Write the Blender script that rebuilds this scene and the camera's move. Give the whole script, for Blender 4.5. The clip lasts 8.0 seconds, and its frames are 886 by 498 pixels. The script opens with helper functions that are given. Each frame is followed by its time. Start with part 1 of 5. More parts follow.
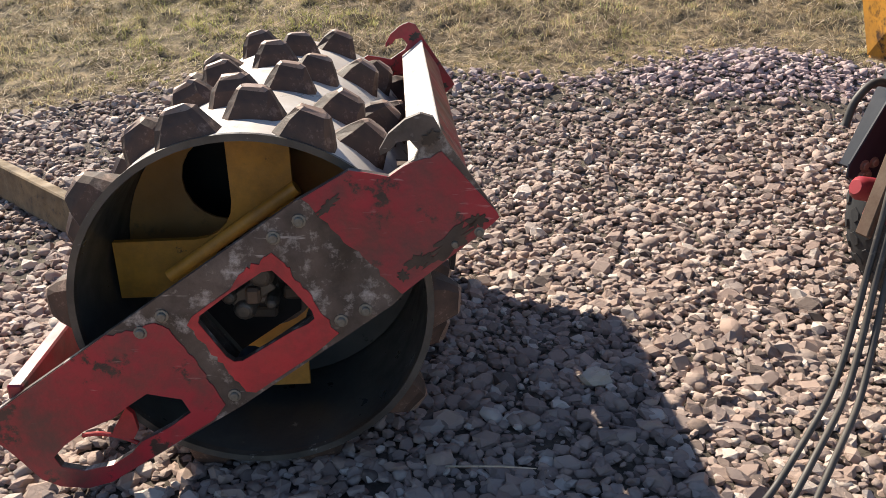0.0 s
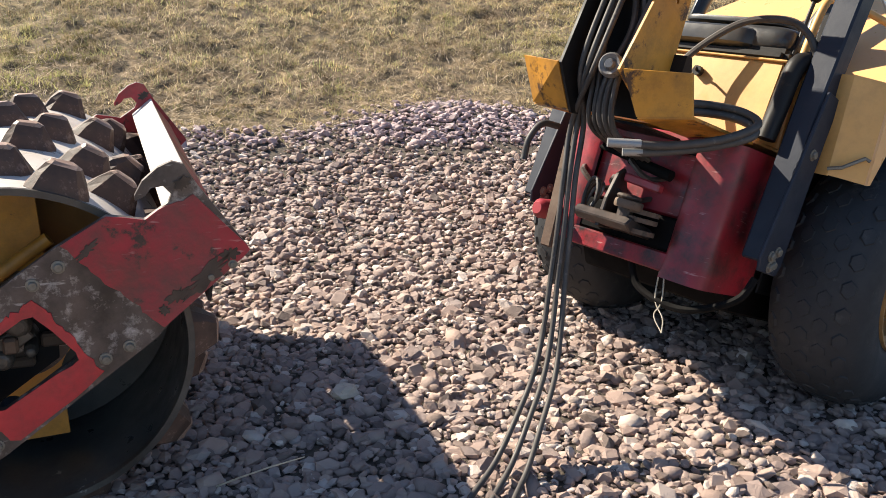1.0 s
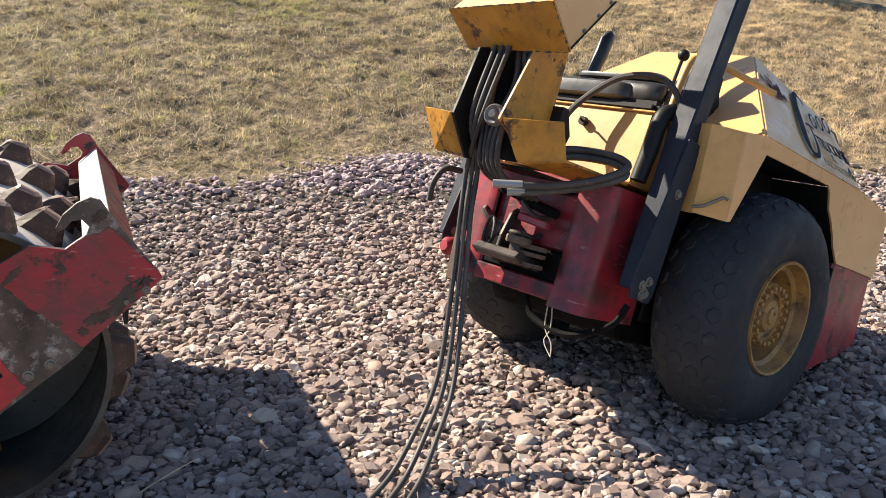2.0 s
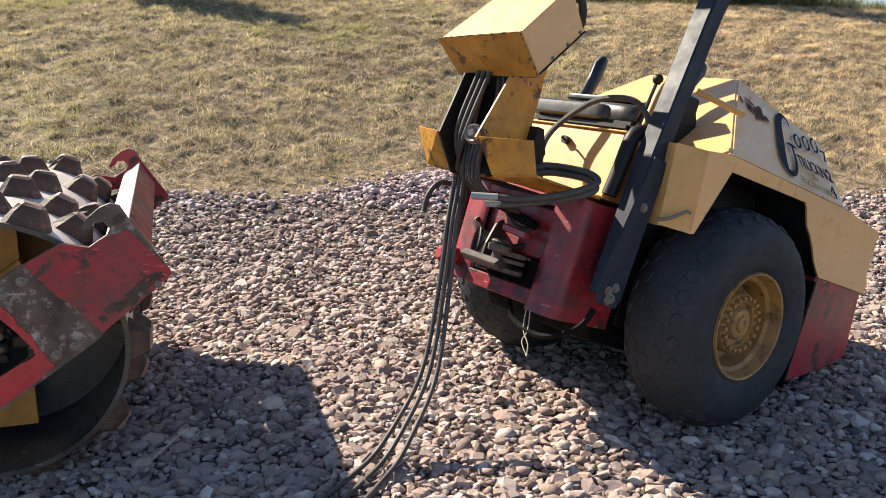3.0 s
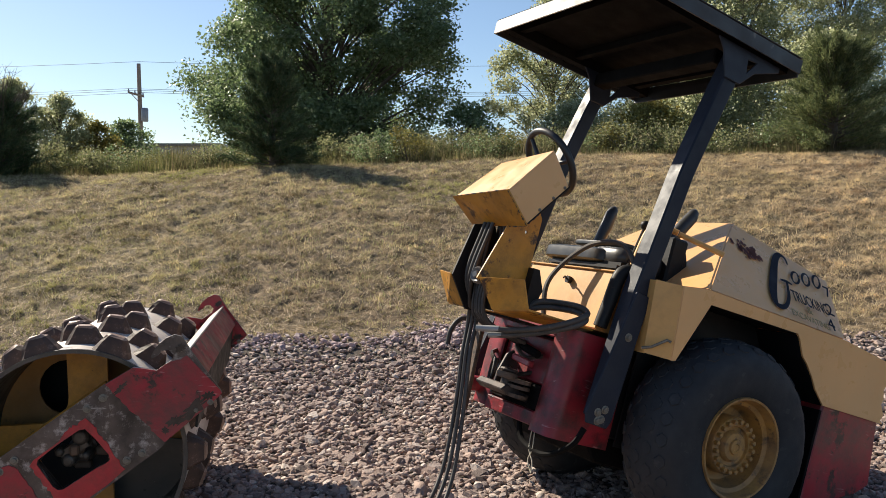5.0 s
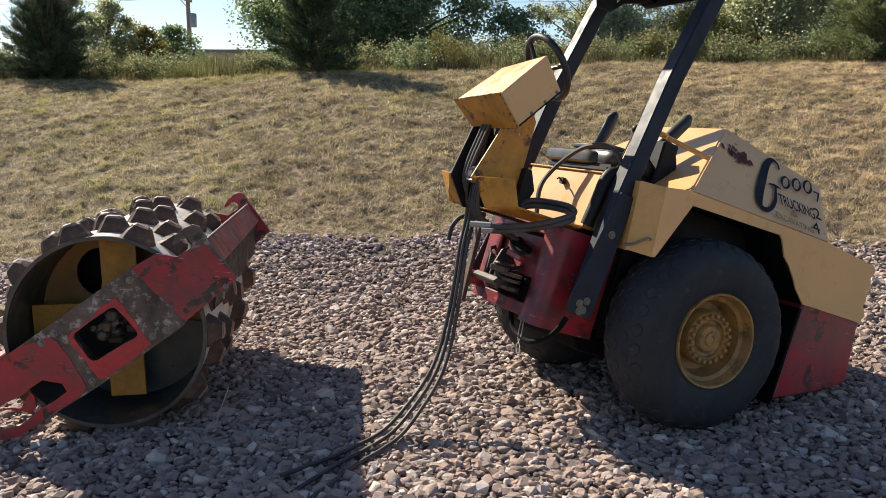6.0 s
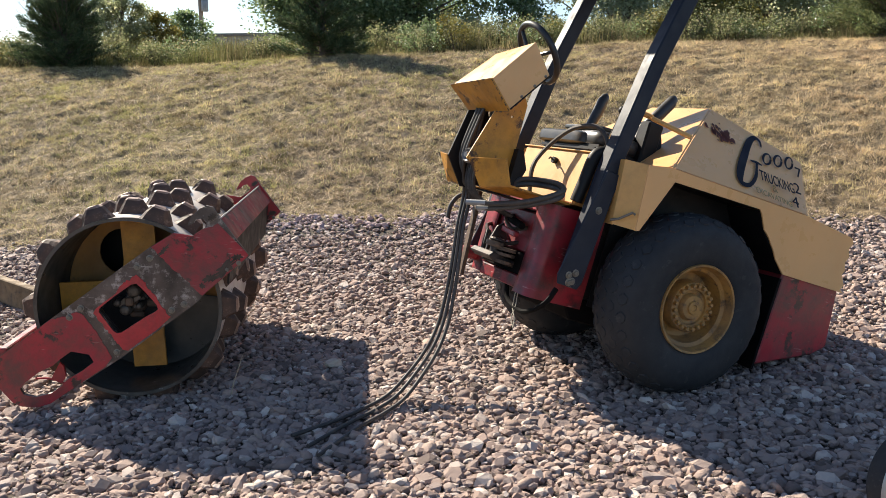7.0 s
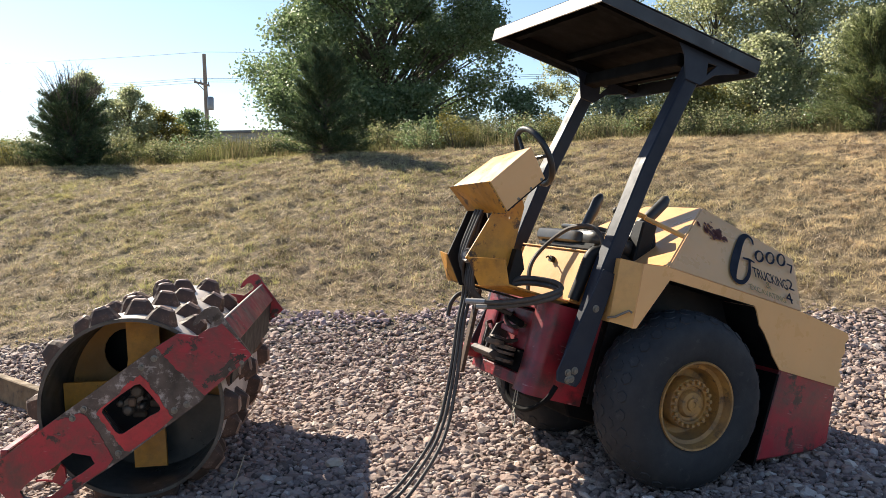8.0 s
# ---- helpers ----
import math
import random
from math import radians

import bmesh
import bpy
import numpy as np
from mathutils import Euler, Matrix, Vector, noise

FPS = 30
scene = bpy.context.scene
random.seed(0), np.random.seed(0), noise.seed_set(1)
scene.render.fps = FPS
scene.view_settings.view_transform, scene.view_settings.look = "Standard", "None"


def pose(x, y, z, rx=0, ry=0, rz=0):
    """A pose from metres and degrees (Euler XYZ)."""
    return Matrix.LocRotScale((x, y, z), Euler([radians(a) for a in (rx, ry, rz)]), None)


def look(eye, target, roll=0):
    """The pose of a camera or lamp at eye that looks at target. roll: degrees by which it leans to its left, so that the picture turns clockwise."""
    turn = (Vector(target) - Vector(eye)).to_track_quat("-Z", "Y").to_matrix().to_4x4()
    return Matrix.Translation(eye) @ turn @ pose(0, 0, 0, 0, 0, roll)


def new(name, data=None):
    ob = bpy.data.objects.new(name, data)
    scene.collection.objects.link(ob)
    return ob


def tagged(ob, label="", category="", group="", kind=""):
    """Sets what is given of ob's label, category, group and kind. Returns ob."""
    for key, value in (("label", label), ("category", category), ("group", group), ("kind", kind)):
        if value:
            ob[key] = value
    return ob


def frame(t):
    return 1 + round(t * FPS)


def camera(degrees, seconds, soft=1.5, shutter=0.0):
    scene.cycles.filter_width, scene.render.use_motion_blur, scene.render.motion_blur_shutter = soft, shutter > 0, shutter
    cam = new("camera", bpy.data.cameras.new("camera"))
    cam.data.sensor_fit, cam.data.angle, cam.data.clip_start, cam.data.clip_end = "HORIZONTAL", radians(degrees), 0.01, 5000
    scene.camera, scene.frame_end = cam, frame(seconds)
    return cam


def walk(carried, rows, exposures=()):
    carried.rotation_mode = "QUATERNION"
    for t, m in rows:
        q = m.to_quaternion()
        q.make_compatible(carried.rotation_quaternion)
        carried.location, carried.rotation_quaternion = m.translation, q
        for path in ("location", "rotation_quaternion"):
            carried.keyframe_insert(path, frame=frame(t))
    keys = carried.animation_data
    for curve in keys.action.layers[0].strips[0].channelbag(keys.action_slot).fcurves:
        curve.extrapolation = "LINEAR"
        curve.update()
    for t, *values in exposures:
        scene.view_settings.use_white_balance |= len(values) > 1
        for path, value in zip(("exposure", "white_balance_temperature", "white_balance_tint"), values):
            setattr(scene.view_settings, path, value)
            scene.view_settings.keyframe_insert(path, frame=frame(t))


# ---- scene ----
cam = camera(55.4, 8.0, soft=0.7)
PATH = [
    (0, (0.35, -0.656, 1.663), (0.075, 1.176, 0.909), 0.9),
    (0.5, (0.288, -0.823, 1.666), (0.422, 1.04, 0.953), 2.0),
    (1, (0.303, -1.044, 1.704), (0.658, 0.827, 1.091), 2.4),
    (1.5, (0.42, -1.209, 1.723), (0.807, 0.682, 1.201), 2.6),
    (1.7, (0.476, -1.297, 1.717), (0.871, 0.599, 1.218), 2.5),
    (2.8, (0.822, -1.775, 1.735), (1.118, 0.148, 1.271), 2.6),
    (3, (0.893, -1.845, 1.765), (1.11, 0.092, 1.317), 2.2),
    (3.5, (0.986, -2.02, 1.782), (1.051, -0.05, 1.444), 1.0),
    (4, (1.091, -2.226, 1.791), (1.079, -0.235, 1.609), 0.9),
    (4.2, (1.162, -2.283, 1.789), (1.126, -0.287, 1.669), 0.7),
    (5.3, (1.525, -2.583, 1.772), (1.41, -0.589, 1.672), 0.7),
    (5.5, (1.587, -2.658, 1.755), (1.446, -0.671, 1.585), 0.9),
    (6, (1.731, -2.764, 1.747), (1.53, -0.799, 1.435), 1.0),
    (6.5, (1.859, -2.872, 1.751), (1.637, -0.923, 1.364), 0.4),
    (7, (1.857, -3.058, 1.772), (1.623, -1.104, 1.415), 0.2),
    (7.5, (1.865, -3.142, 1.806), (1.628, -1.173, 1.549), 0.4),
    (8, (1.872, -3.149, 1.83), (1.633, -1.169, 1.687), -0.2),
]
walk(cam, [(t, look(eye, target, roll)) for t, eye, target, roll in PATH],
     [(0.0, 1.08), (0.5, 1.15), (1.0, 1.33), (1.5, 1.33), (3.0, 1.34), (3.5, 1.27), (4.2, 1.06), (5.5, 0.66), (6.0, 0.88), (6.5, 1.0), (7.0, 1.14), (7.5, 1.2), (8.0, 1.15)])

# ---------- world, sun ----------
SUN_EL, SUN_AZ = 36.0, 48.0          # degrees above the horizon; degrees west of +y
world = bpy.data.worlds.new("world")
scene.world = world
world.use_nodes = True
wn = world.node_tree.nodes
sky = wn.new("ShaderNodeTexSky")
sky.sky_type = "NISHITA"
sky.sun_disc = False
sky.sun_elevation = radians(SUN_EL)
sky.sun_rotation = radians(-SUN_AZ)
sky.air_density, sky.dust_density, sky.ozone_density = 1.0, 0.5, 2.5
sky.altitude = 500.0
wn["Background"].inputs["Strength"].default_value = 0.074
world.node_tree.links.new(sky.outputs["Color"], wn["Background"].inputs["Color"])
sun_data = bpy.data.lights.new("sun", "SUN")
sun_data.energy, sun_data.angle, sun_data.color = 5.0, radians(0.5), (1.0, 0.9, 0.74)
sun = new("sun", sun_data)
to_sun = Vector((-math.sin(radians(SUN_AZ)) * math.cos(radians(SUN_EL)), math.cos(radians(SUN_AZ)) * math.cos(radians(SUN_EL)), math.sin(radians(SUN_EL))))
sun.matrix_world = look((0, 0, 30), Vector((0, 0, 30)) - to_sun)


# ---------- materials ----------
def nodes_of(name):
    m = bpy.data.materials.new(name)
    m.use_nodes = True
    nt = m.node_tree
    return m, nt, nt.nodes["Principled BSDF"]


def tex_noise(nt, vec, scale, detail=6.0, rough=0.6):
    n = nt.nodes.new("ShaderNodeTexNoise")
    n.inputs["Scale"].default_value, n.inputs["Detail"].default_value, n.inputs["Roughness"].default_value = scale, detail, rough
    if vec is not None:
        nt.links.new(vec, n.inputs["Vector"])
    return n.outputs["Fac"]


def ramp(nt, fac, stops):
    r = nt.nodes.new("ShaderNodeValToRGB")
    e = r.color_ramp.elements
    while len(e) < len(stops):
        e.new(0.5)
    for k, (p, c) in enumerate(stops):
        e[k].position = p
        e[k].color = (*c, 1.0) if len(c) == 3 else c
    nt.links.new(fac, r.inputs["Fac"])
    return r.outputs["Color"]


def mixed(nt, fac, a, b, mode="MIX"):
    m = nt.nodes.new("ShaderNodeMix")
    m.data_type, m.blend_type = "RGBA", mode
    for key, val in (("Factor", fac), ("A", a), ("B", b)):
        sock = [i for i in m.inputs if i.name == key and (i.type == "RGBA" or key == "Factor")][0]
        if isinstance(val, (tuple, list)):
            sock.default_value = (*val, 1.0)
        elif isinstance(val, (int, float)):
            sock.default_value = val
        else:
            nt.links.new(val, sock)
    return [o for o in m.outputs if o.type == "RGBA"][0]


def coords(nt, kind="Object"):
    return nt.nodes.new("ShaderNodeTexCoord").outputs[kind]


def bumped(nt, bsdf, height, strength, distance=0.01):
    b = nt.nodes.new("ShaderNodeBump")
    b.inputs["Strength"].default_value, b.inputs["Distance"].default_value = strength, distance
    nt.links.new(height, b.inputs["Height"])
    nt.links.new(b.outputs["Normal"], bsdf.inputs["Normal"])


def grey(v):
    return (v, v, v)


def worn(name, base, other, wear, wear_at=0.62, rough=0.45, metal=0.0, scale=3.0, fine=40.0, bump=0.15, dust=(0.32, 0.27, 0.2), dust_amount=0.25, scratch=None, spec=0.5, edge=0.05, grime=0.0):
    """Painted or bare metal: two tones of the base, patches of wear, dust and fine relief."""
    m, nt, p = nodes_of(name)
    v = coords(nt)
    col = mixed(nt, ramp(nt, tex_noise(nt, v, scale), [(0.35, grey(0)), (0.65, grey(1))]), base, other)
    mask = ramp(nt, tex_noise(nt, v, scale * 2.3, 9.0, 0.7), [(wear_at, grey(0)), (wear_at + edge, grey(1))])
    col = mixed(nt, mask, col, wear)
    if scratch:
        mp = nt.nodes.new("ShaderNodeMapping")
        mp.inputs["Rotation"].default_value = (0.3, 1.05, 0.3)
        mp.inputs["Scale"].default_value = (13.0, 13.0, 80.0)
        nt.links.new(v, mp.inputs["Vector"])
        sm = ramp(nt, tex_noise(nt, mp.outputs["Vector"], 1.0, 3.0, 0.5), [(0.655, grey(0)), (0.73, grey(0.6))])
        sp = ramp(nt, tex_noise(nt, v, 6.0, 3.0, 0.5), [(0.46, grey(0)), (0.56, grey(1))])
        sm = mixed(nt, 1.0, sm, sp, "MULTIPLY")
        col = mixed(nt, sm, col, scratch)
    if grime:
        gm = ramp(nt, tex_noise(nt, v, scale * 1.3, 8.0, 0.72), [(0.44, grey(0)), (0.66, grey(grime))])
        col = mixed(nt, gm, col, (0.03, 0.021, 0.018))
    dmask = ramp(nt, tex_noise(nt, v, 1.7, 8.0, 0.75), [(0.42, grey(0)), (0.75, grey(dust_amount * 2))])
    col = mixed(nt, dmask, col, dust)
    nt.links.new(col, p.inputs["Base Color"])
    rr = ramp(nt, tex_noise(nt, v, 9.0), [(0.3, grey(max(0.05, rough - 0.12))), (0.75, grey(min(1, rough + 0.2)))])
    nt.links.new(rr, p.inputs["Roughness"])
    p.inputs["Metallic"].default_value = metal
    p.inputs["Specular IOR Level"].default_value = spec
    bumped(nt, p, tex_noise(nt, v, fine, 6.0, 0.7), bump, 0.004)
    return m


M_YELLOW = worn("yellow_paint", (0.7, 0.38, 0.12), (0.62, 0.33, 0.1), (0.17, 0.08, 0.03), 0.64, 0.45, scale=2.0, dust_amount=0.14, dust=(0.48, 0.32, 0.13), grime=0.3)
M_YELLOW_OLD = worn("chipped_yellow_paint", (0.64, 0.29, 0.03), (0.5, 0.22, 0.025), (0.07, 0.03, 0.015), 0.55, 0.5, scale=4.2, edge=0.08, dust_amount=0.12, dust=(0.3, 0.17, 0.07), grime=0.5)
M_HOOD = worn("faded_yellow_paint", (0.8, 0.44, 0.18), (0.72, 0.39, 0.155), (0.56, 0.28, 0.11), 0.66, 0.33, scale=1.6, edge=0.12, dust_amount=0.2, dust=(0.66, 0.44, 0.22))
M_RED = worn("red_paint", (0.42, 0.022, 0.038), (0.32, 0.018, 0.03), (0.035, 0.02, 0.018), 0.565, 0.4, scale=2.6, dust_amount=0.16, dust=(0.4, 0.16, 0.14), scratch=(0.62, 0.36, 0.33), grime=0.85)
M_RED_DIRTY = worn("grimy_red_paint", (0.36, 0.016, 0.028), (0.17, 0.01, 0.016), (0.022, 0.016, 0.015), 0.45, 0.42, scale=3.4, edge=0.22, dust_amount=0.1, dust=(0.4, 0.12, 0.1), scratch=(0.5, 0.3, 0.27))
M_RED_BRIGHT = worn("bright_red_primer", (0.56, 0.03, 0.036), (0.45, 0.026, 0.03), (0.1, 0.04, 0.03), 0.64, 0.5, scale=5.0, dust_amount=0.08, dust=(0.5, 0.2, 0.17), grime=0.5)
M_STEEL = worn("bare_dark_steel", (0.03, 0.02, 0.016), (0.14, 0.105, 0.09), (0.46, 0.41, 0.38), 0.53, 0.42, 0.15, scale=6.0, bump=0.5, edge=0.14, dust_amount=0.06, scratch=(0.65, 0.6, 0.56), grime=0.45)
M_RUSTY = worn("rusty_steel", (0.07, 0.038, 0.025), (0.12, 0.07, 0.045), (0.035, 0.022, 0.016), 0.58, 0.7, 0.2, scale=6.0, bump=0.4, dust_amount=0.2)
M_DRUM = worn("rubbed_drum_steel", (0.58, 0.52, 0.47), (0.68, 0.62, 0.57), (0.36, 0.25, 0.19), 0.6, 0.34, 0.1, scale=4.0, bump=0.3, edge=0.15, dust_amount=0.3, dust=(0.48, 0.37, 0.29))
# pad sides darkened for shade; the rusty ridges lightened for sun
M_PAD = worn("padfoot_steel", (0.055, 0.037, 0.03), (0.12, 0.068, 0.048), (0.25, 0.16, 0.12), 0.57, 0.62, 0.0, scale=9.0, bump=0.6, edge=0.1, dust_amount=0.12, dust=(0.14, 0.09, 0.065), spec=0.25)
M_PAD_TOP = worn("rubbed_rusty_sunlit_pad_edge", (0.24, 0.14, 0.095), (0.36, 0.24, 0.18), (0.1, 0.055, 0.038), 0.58, 0.45, 0.1, scale=14.0, bump=0.5, dust_amount=0.15)
M_RUST_RED = worn("red_rust", (0.14, 0.03, 0.022), (0.09, 0.028, 0.02), (0.2, 0.07, 0.04), 0.6, 0.8, scale=30.0, dust_amount=0.1)
M_GREASE = worn("greasy_bare_patch", (0.03, 0.022, 0.02), (0.07, 0.05, 0.042), (0.16, 0.12, 0.1), 0.62, 0.42, 0.3, scale=14.0, dust_amount=0.05)
M_LINING = worn("dark_drum_lining", (0.034, 0.038, 0.04), (0.06, 0.062, 0.06), (0.24, 0.23, 0.21), 0.65, 0.36, scale=5.0, dust_amount=0.16, dust=(0.17, 0.16, 0.14))
M_EDGE = worn("worn_edge_steel", (0.05, 0.042, 0.036), (0.09, 0.078, 0.068), (0.4, 0.37, 0.34), 0.62, 0.42, 0.2, scale=7.0, bump=0.5, dust_amount=0.12)
M_NAVY = worn("dark_blue_grey_paint", (0.011, 0.015, 0.027), (0.017, 0.022, 0.036), (0.07, 0.068, 0.07), 0.68, 0.5, scale=3.0, dust_amount=0.08, dust=(0.09, 0.09, 0.1), spec=0.3)
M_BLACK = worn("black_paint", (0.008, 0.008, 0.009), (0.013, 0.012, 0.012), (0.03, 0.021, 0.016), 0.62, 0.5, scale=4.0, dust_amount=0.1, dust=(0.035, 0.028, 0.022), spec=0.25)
# near-black; under the canopy this colour stands in for shade
M_PITCH = worn("near_black_paint", (0.004, 0.004, 0.004), (0.007, 0.006, 0.006), (0.014, 0.01, 0.008), 0.62, 0.8, scale=4.0, dust_amount=0.05, dust=(0.02, 0.016, 0.013), spec=0.1)
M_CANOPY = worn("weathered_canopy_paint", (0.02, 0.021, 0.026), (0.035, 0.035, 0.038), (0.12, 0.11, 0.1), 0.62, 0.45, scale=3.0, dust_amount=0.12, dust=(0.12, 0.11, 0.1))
M_CHALK = worn("chalky_white_paint", (0.6, 0.58, 0.55), (0.5, 0.48, 0.45), (0.12, 0.1, 0.09), 0.63, 0.6, scale=6.0, dust_amount=0.1)
M_RIM = worn("yellow_rim_paint", (0.46, 0.24, 0.06), (0.33, 0.17, 0.05), (0.1, 0.055, 0.03), 0.54, 0.55, scale=7.0, edge=0.12, dust_amount=0.4, dust=(0.28, 0.18, 0.09), grime=0.5)
M_INNER = worn("yellow_inner_plate_paint", (0.74, 0.33, 0.04), (0.6, 0.26, 0.035), (0.08, 0.045, 0.025), 0.64, 0.5, scale=4.0, dust_amount=0.12, grime=0.4)
M_INNER_DULL = worn("brown_inner_paint", (0.5, 0.23, 0.05), (0.3, 0.14, 0.035), (0.04, 0.025, 0.015), 0.58, 0.6, scale=3.0, edge=0.15, dust_amount=0.1)
M_BOLT = worn("zinc_bolt_steel", (0.24, 0.22, 0.185), (0.15, 0.135, 0.11), (0.08, 0.055, 0.04), 0.6, 0.45, 0.4, scale=30.0, dust_amount=0.1)
M_VINYL = worn("black_vinyl", (0.02, 0.02, 0.021), (0.03, 0.03, 0.031), (0.06, 0.055, 0.05), 0.68, 0.36, scale=5.0, dust_amount=0.12, dust=(0.16, 0.15, 0.14))
M_RUBBER = worn("weathered_tyre_rubber", (0.019, 0.021, 0.025), (0.028, 0.03, 0.034), (0.045, 0.044, 0.045), 0.6, 0.68, scale=5.0, bump=0.35, dust_amount=0.22, dust=(0.06, 0.057, 0.055), spec=0.3)
M_HOSE = worn("hose_rubber", (0.03, 0.027, 0.026), (0.055, 0.048, 0.044), (0.1, 0.085, 0.075), 0.6, 0.6, scale=12.0, dust_amount=0.25, dust=(0.16, 0.13, 0.105))
M_WOOD = worn("old_timber", (0.22, 0.14, 0.065), (0.15, 0.095, 0.045), (0.06, 0.04, 0.024), 0.54, 0.8, scale=9.0, bump=0.7, edge=0.12, dust_amount=0.15, grime=0.4)
M_BARK = worn("bark", (0.09, 0.07, 0.055), (0.13, 0.105, 0.085), (0.05, 0.04, 0.03), 0.55, 0.9, scale=3.0, bump=0.5, dust_amount=0.1)
M_POLE = worn("weathered_pole_wood", (0.3, 0.25, 0.2), (0.36, 0.3, 0.25), (0.2, 0.16, 0.13), 0.6, 0.85, scale=2.0, dust_amount=0.1)
M_INK = worn("dark_blue_lettering", (0.012, 0.014, 0.024), (0.02, 0.022, 0.034), (0.1, 0.07, 0.04), 0.7, 0.7, scale=12.0, dust_amount=0.03, spec=0.1)
M_INK_PALE = worn("faded_lettering", (0.3, 0.2, 0.07), (0.38, 0.25, 0.08), (0.62, 0.38, 0.11), 0.55, 0.5, scale=25.0, dust_amount=0.1)
M_GALV = worn("galvanised_metal", (0.4, 0.41, 0.42), (0.3, 0.31, 0.32), (0.2, 0.19, 0.18), 0.66, 0.45, 0.5, scale=3.0, dust_amount=0.2)
M_HORN = worn("grey_horn_metal", (0.12, 0.12, 0.125), (0.18, 0.18, 0.185), (0.06, 0.055, 0.05), 0.6, 0.4, 0.3, scale=20.0)
M_TWINE = worn("pale_twine", (0.55, 0.5, 0.4), (0.45, 0.4, 0.3), (0.3, 0.25, 0.2), 0.6, 0.8, scale=20.0)


def scatter_mat(name, stops, rough=0.85, translucent=0.0, low=None, spec=0.3):
    """One object of many loose pieces: tone by piece, and a slow drift over the place."""
    m, nt, p = nodes_of(name)
    geo = nt.nodes.new("ShaderNodeNewGeometry")
    col = ramp(nt, geo.outputs["Random Per Island"], stops)
    if low:
        fac = ramp(nt, tex_noise(nt, coords(nt), low[0], 5.0, 0.6), [(low[2], grey(0)), (low[3], grey(1))])
        col = mixed(nt, fac, col, low[1])
        if len(low) > 4:
            sep = nt.nodes.new("ShaderNodeSeparateXYZ")
            nt.links.new(coords(nt), sep.inputs[0])
            reach = nt.nodes.new("ShaderNodeMapRange")
            reach.inputs["From Min"].default_value, reach.inputs["From Max"].default_value, reach.inputs["To Max"].default_value = low[4], low[5], low[7]
            nt.links.new(sep.outputs["X"], reach.inputs["Value"])
            col = mixed(nt, reach.outputs["Result"], col, low[6])
        mott = ramp(nt, tex_noise(nt, coords(nt), 2.6, 6.0, 0.7), [(0.36, (0.28, 0.24, 0.22)), (0.47, (0.85, 0.83, 0.82)), (0.54, (1.1, 1.08, 1.05)), (0.66, (1.5, 1.42, 1.3))])
        col = mixed(nt, 1.0, col, mott, "MULTIPLY")
        mp = nt.nodes.new("ShaderNodeMapping")
        mp.inputs["Scale"].default_value = (0.8, 2.2, 1.0)
        nt.links.new(coords(nt), mp.inputs["Vector"])
        rows_ = ramp(nt, tex_noise(nt, mp.outputs["Vector"], 1.0, 5.0, 0.65), [(0.36, (0.55, 0.48, 0.45)), (0.45, (0.98, 0.95, 0.93)), (0.56, (1.08, 1.07, 1.04)), (0.66, (1.3, 1.26, 1.16))])
        col = mixed(nt, 1.0, col, rows_, "MULTIPLY")
    nt.links.new(col, p.inputs["Base Color"])
    p.inputs["Roughness"].default_value = rough
    p.inputs["Specular IOR Level"].default_value = spec
    if translucent:
        tr = nt.nodes.new("ShaderNodeBsdfTranslucent")
        nt.links.new(col, tr.inputs["Color"])
        mx = nt.nodes.new("ShaderNodeMixShader")
        mx.inputs[0].default_value = translucent
        nt.links.new(p.outputs[0], mx.inputs[1])
        nt.links.new(tr.outputs[0], mx.inputs[2])
        nt.links.new(mx.outputs[0], nt.nodes["Material Output"].inputs["Surface"])
    return m, nt, p


M_STONE, nt, p = scatter_mat("crushed_stone", [(0.0, (0.13, 0.1, 0.088)), (0.2, (0.39, 0.28, 0.232)), (0.42, (0.255, 0.197, 0.178)), (0.62, (0.46, 0.332, 0.27)), (0.82, (0.34, 0.27, 0.24)), (1.0, (0.68, 0.575, 0.5))], 0.8)
bumped(nt, p, tex_noise(nt, coords(nt), 60.0, 6.0, 0.75), 0.8, 0.012)
M_HEAP, nt, p = scatter_mat("purple_grey_crushed_stone", [(0.0, (0.27, 0.2, 0.2)), (0.4, (0.48, 0.36, 0.35)), (0.75, (0.38, 0.29, 0.29)), (1.0, (0.6, 0.49, 0.46))], 0.8)
bumped(nt, p, tex_noise(nt, coords(nt), 60.0, 6.0, 0.75), 0.8, 0.012)
M_GRASS = scatter_mat("dry_grass_blades", [(0.0, (0.15, 0.112, 0.075)), (0.22, (0.5, 0.41, 0.27)), (0.45, (0.3, 0.305, 0.15)), (0.65, (0.76, 0.63, 0.43)), (0.82, (0.24, 0.3, 0.12)), (1.0, (0.6, 0.46, 0.31))], 0.8, 0.4, (0.4, (0.3, 0.32, 0.1), 0.5, 0.7, 1.0, 7.0, (0.86, 0.66, 0.45), 0.5))[0]
M_HAY = scatter_mat("cut_hay_strands", [(0.0, (0.1, 0.075, 0.052)), (0.3, (0.33, 0.25, 0.165)), (0.6, (0.58, 0.45, 0.3)), (1.0, (0.82, 0.67, 0.48))], 0.8, 0.3)[0]
M_BRUSH = scatter_mat("tall_brush_blades", [(0.0, (0.09, 0.1, 0.045)), (0.35, (0.16, 0.16, 0.07)), (0.6, (0.28, 0.23, 0.14)), (0.8, (0.15, 0.175, 0.07)), (1.0, (0.44, 0.36, 0.23))], 0.8, 0.5, (0.25, (0.13, 0.17, 0.045), 0.5, 0.65))[0]
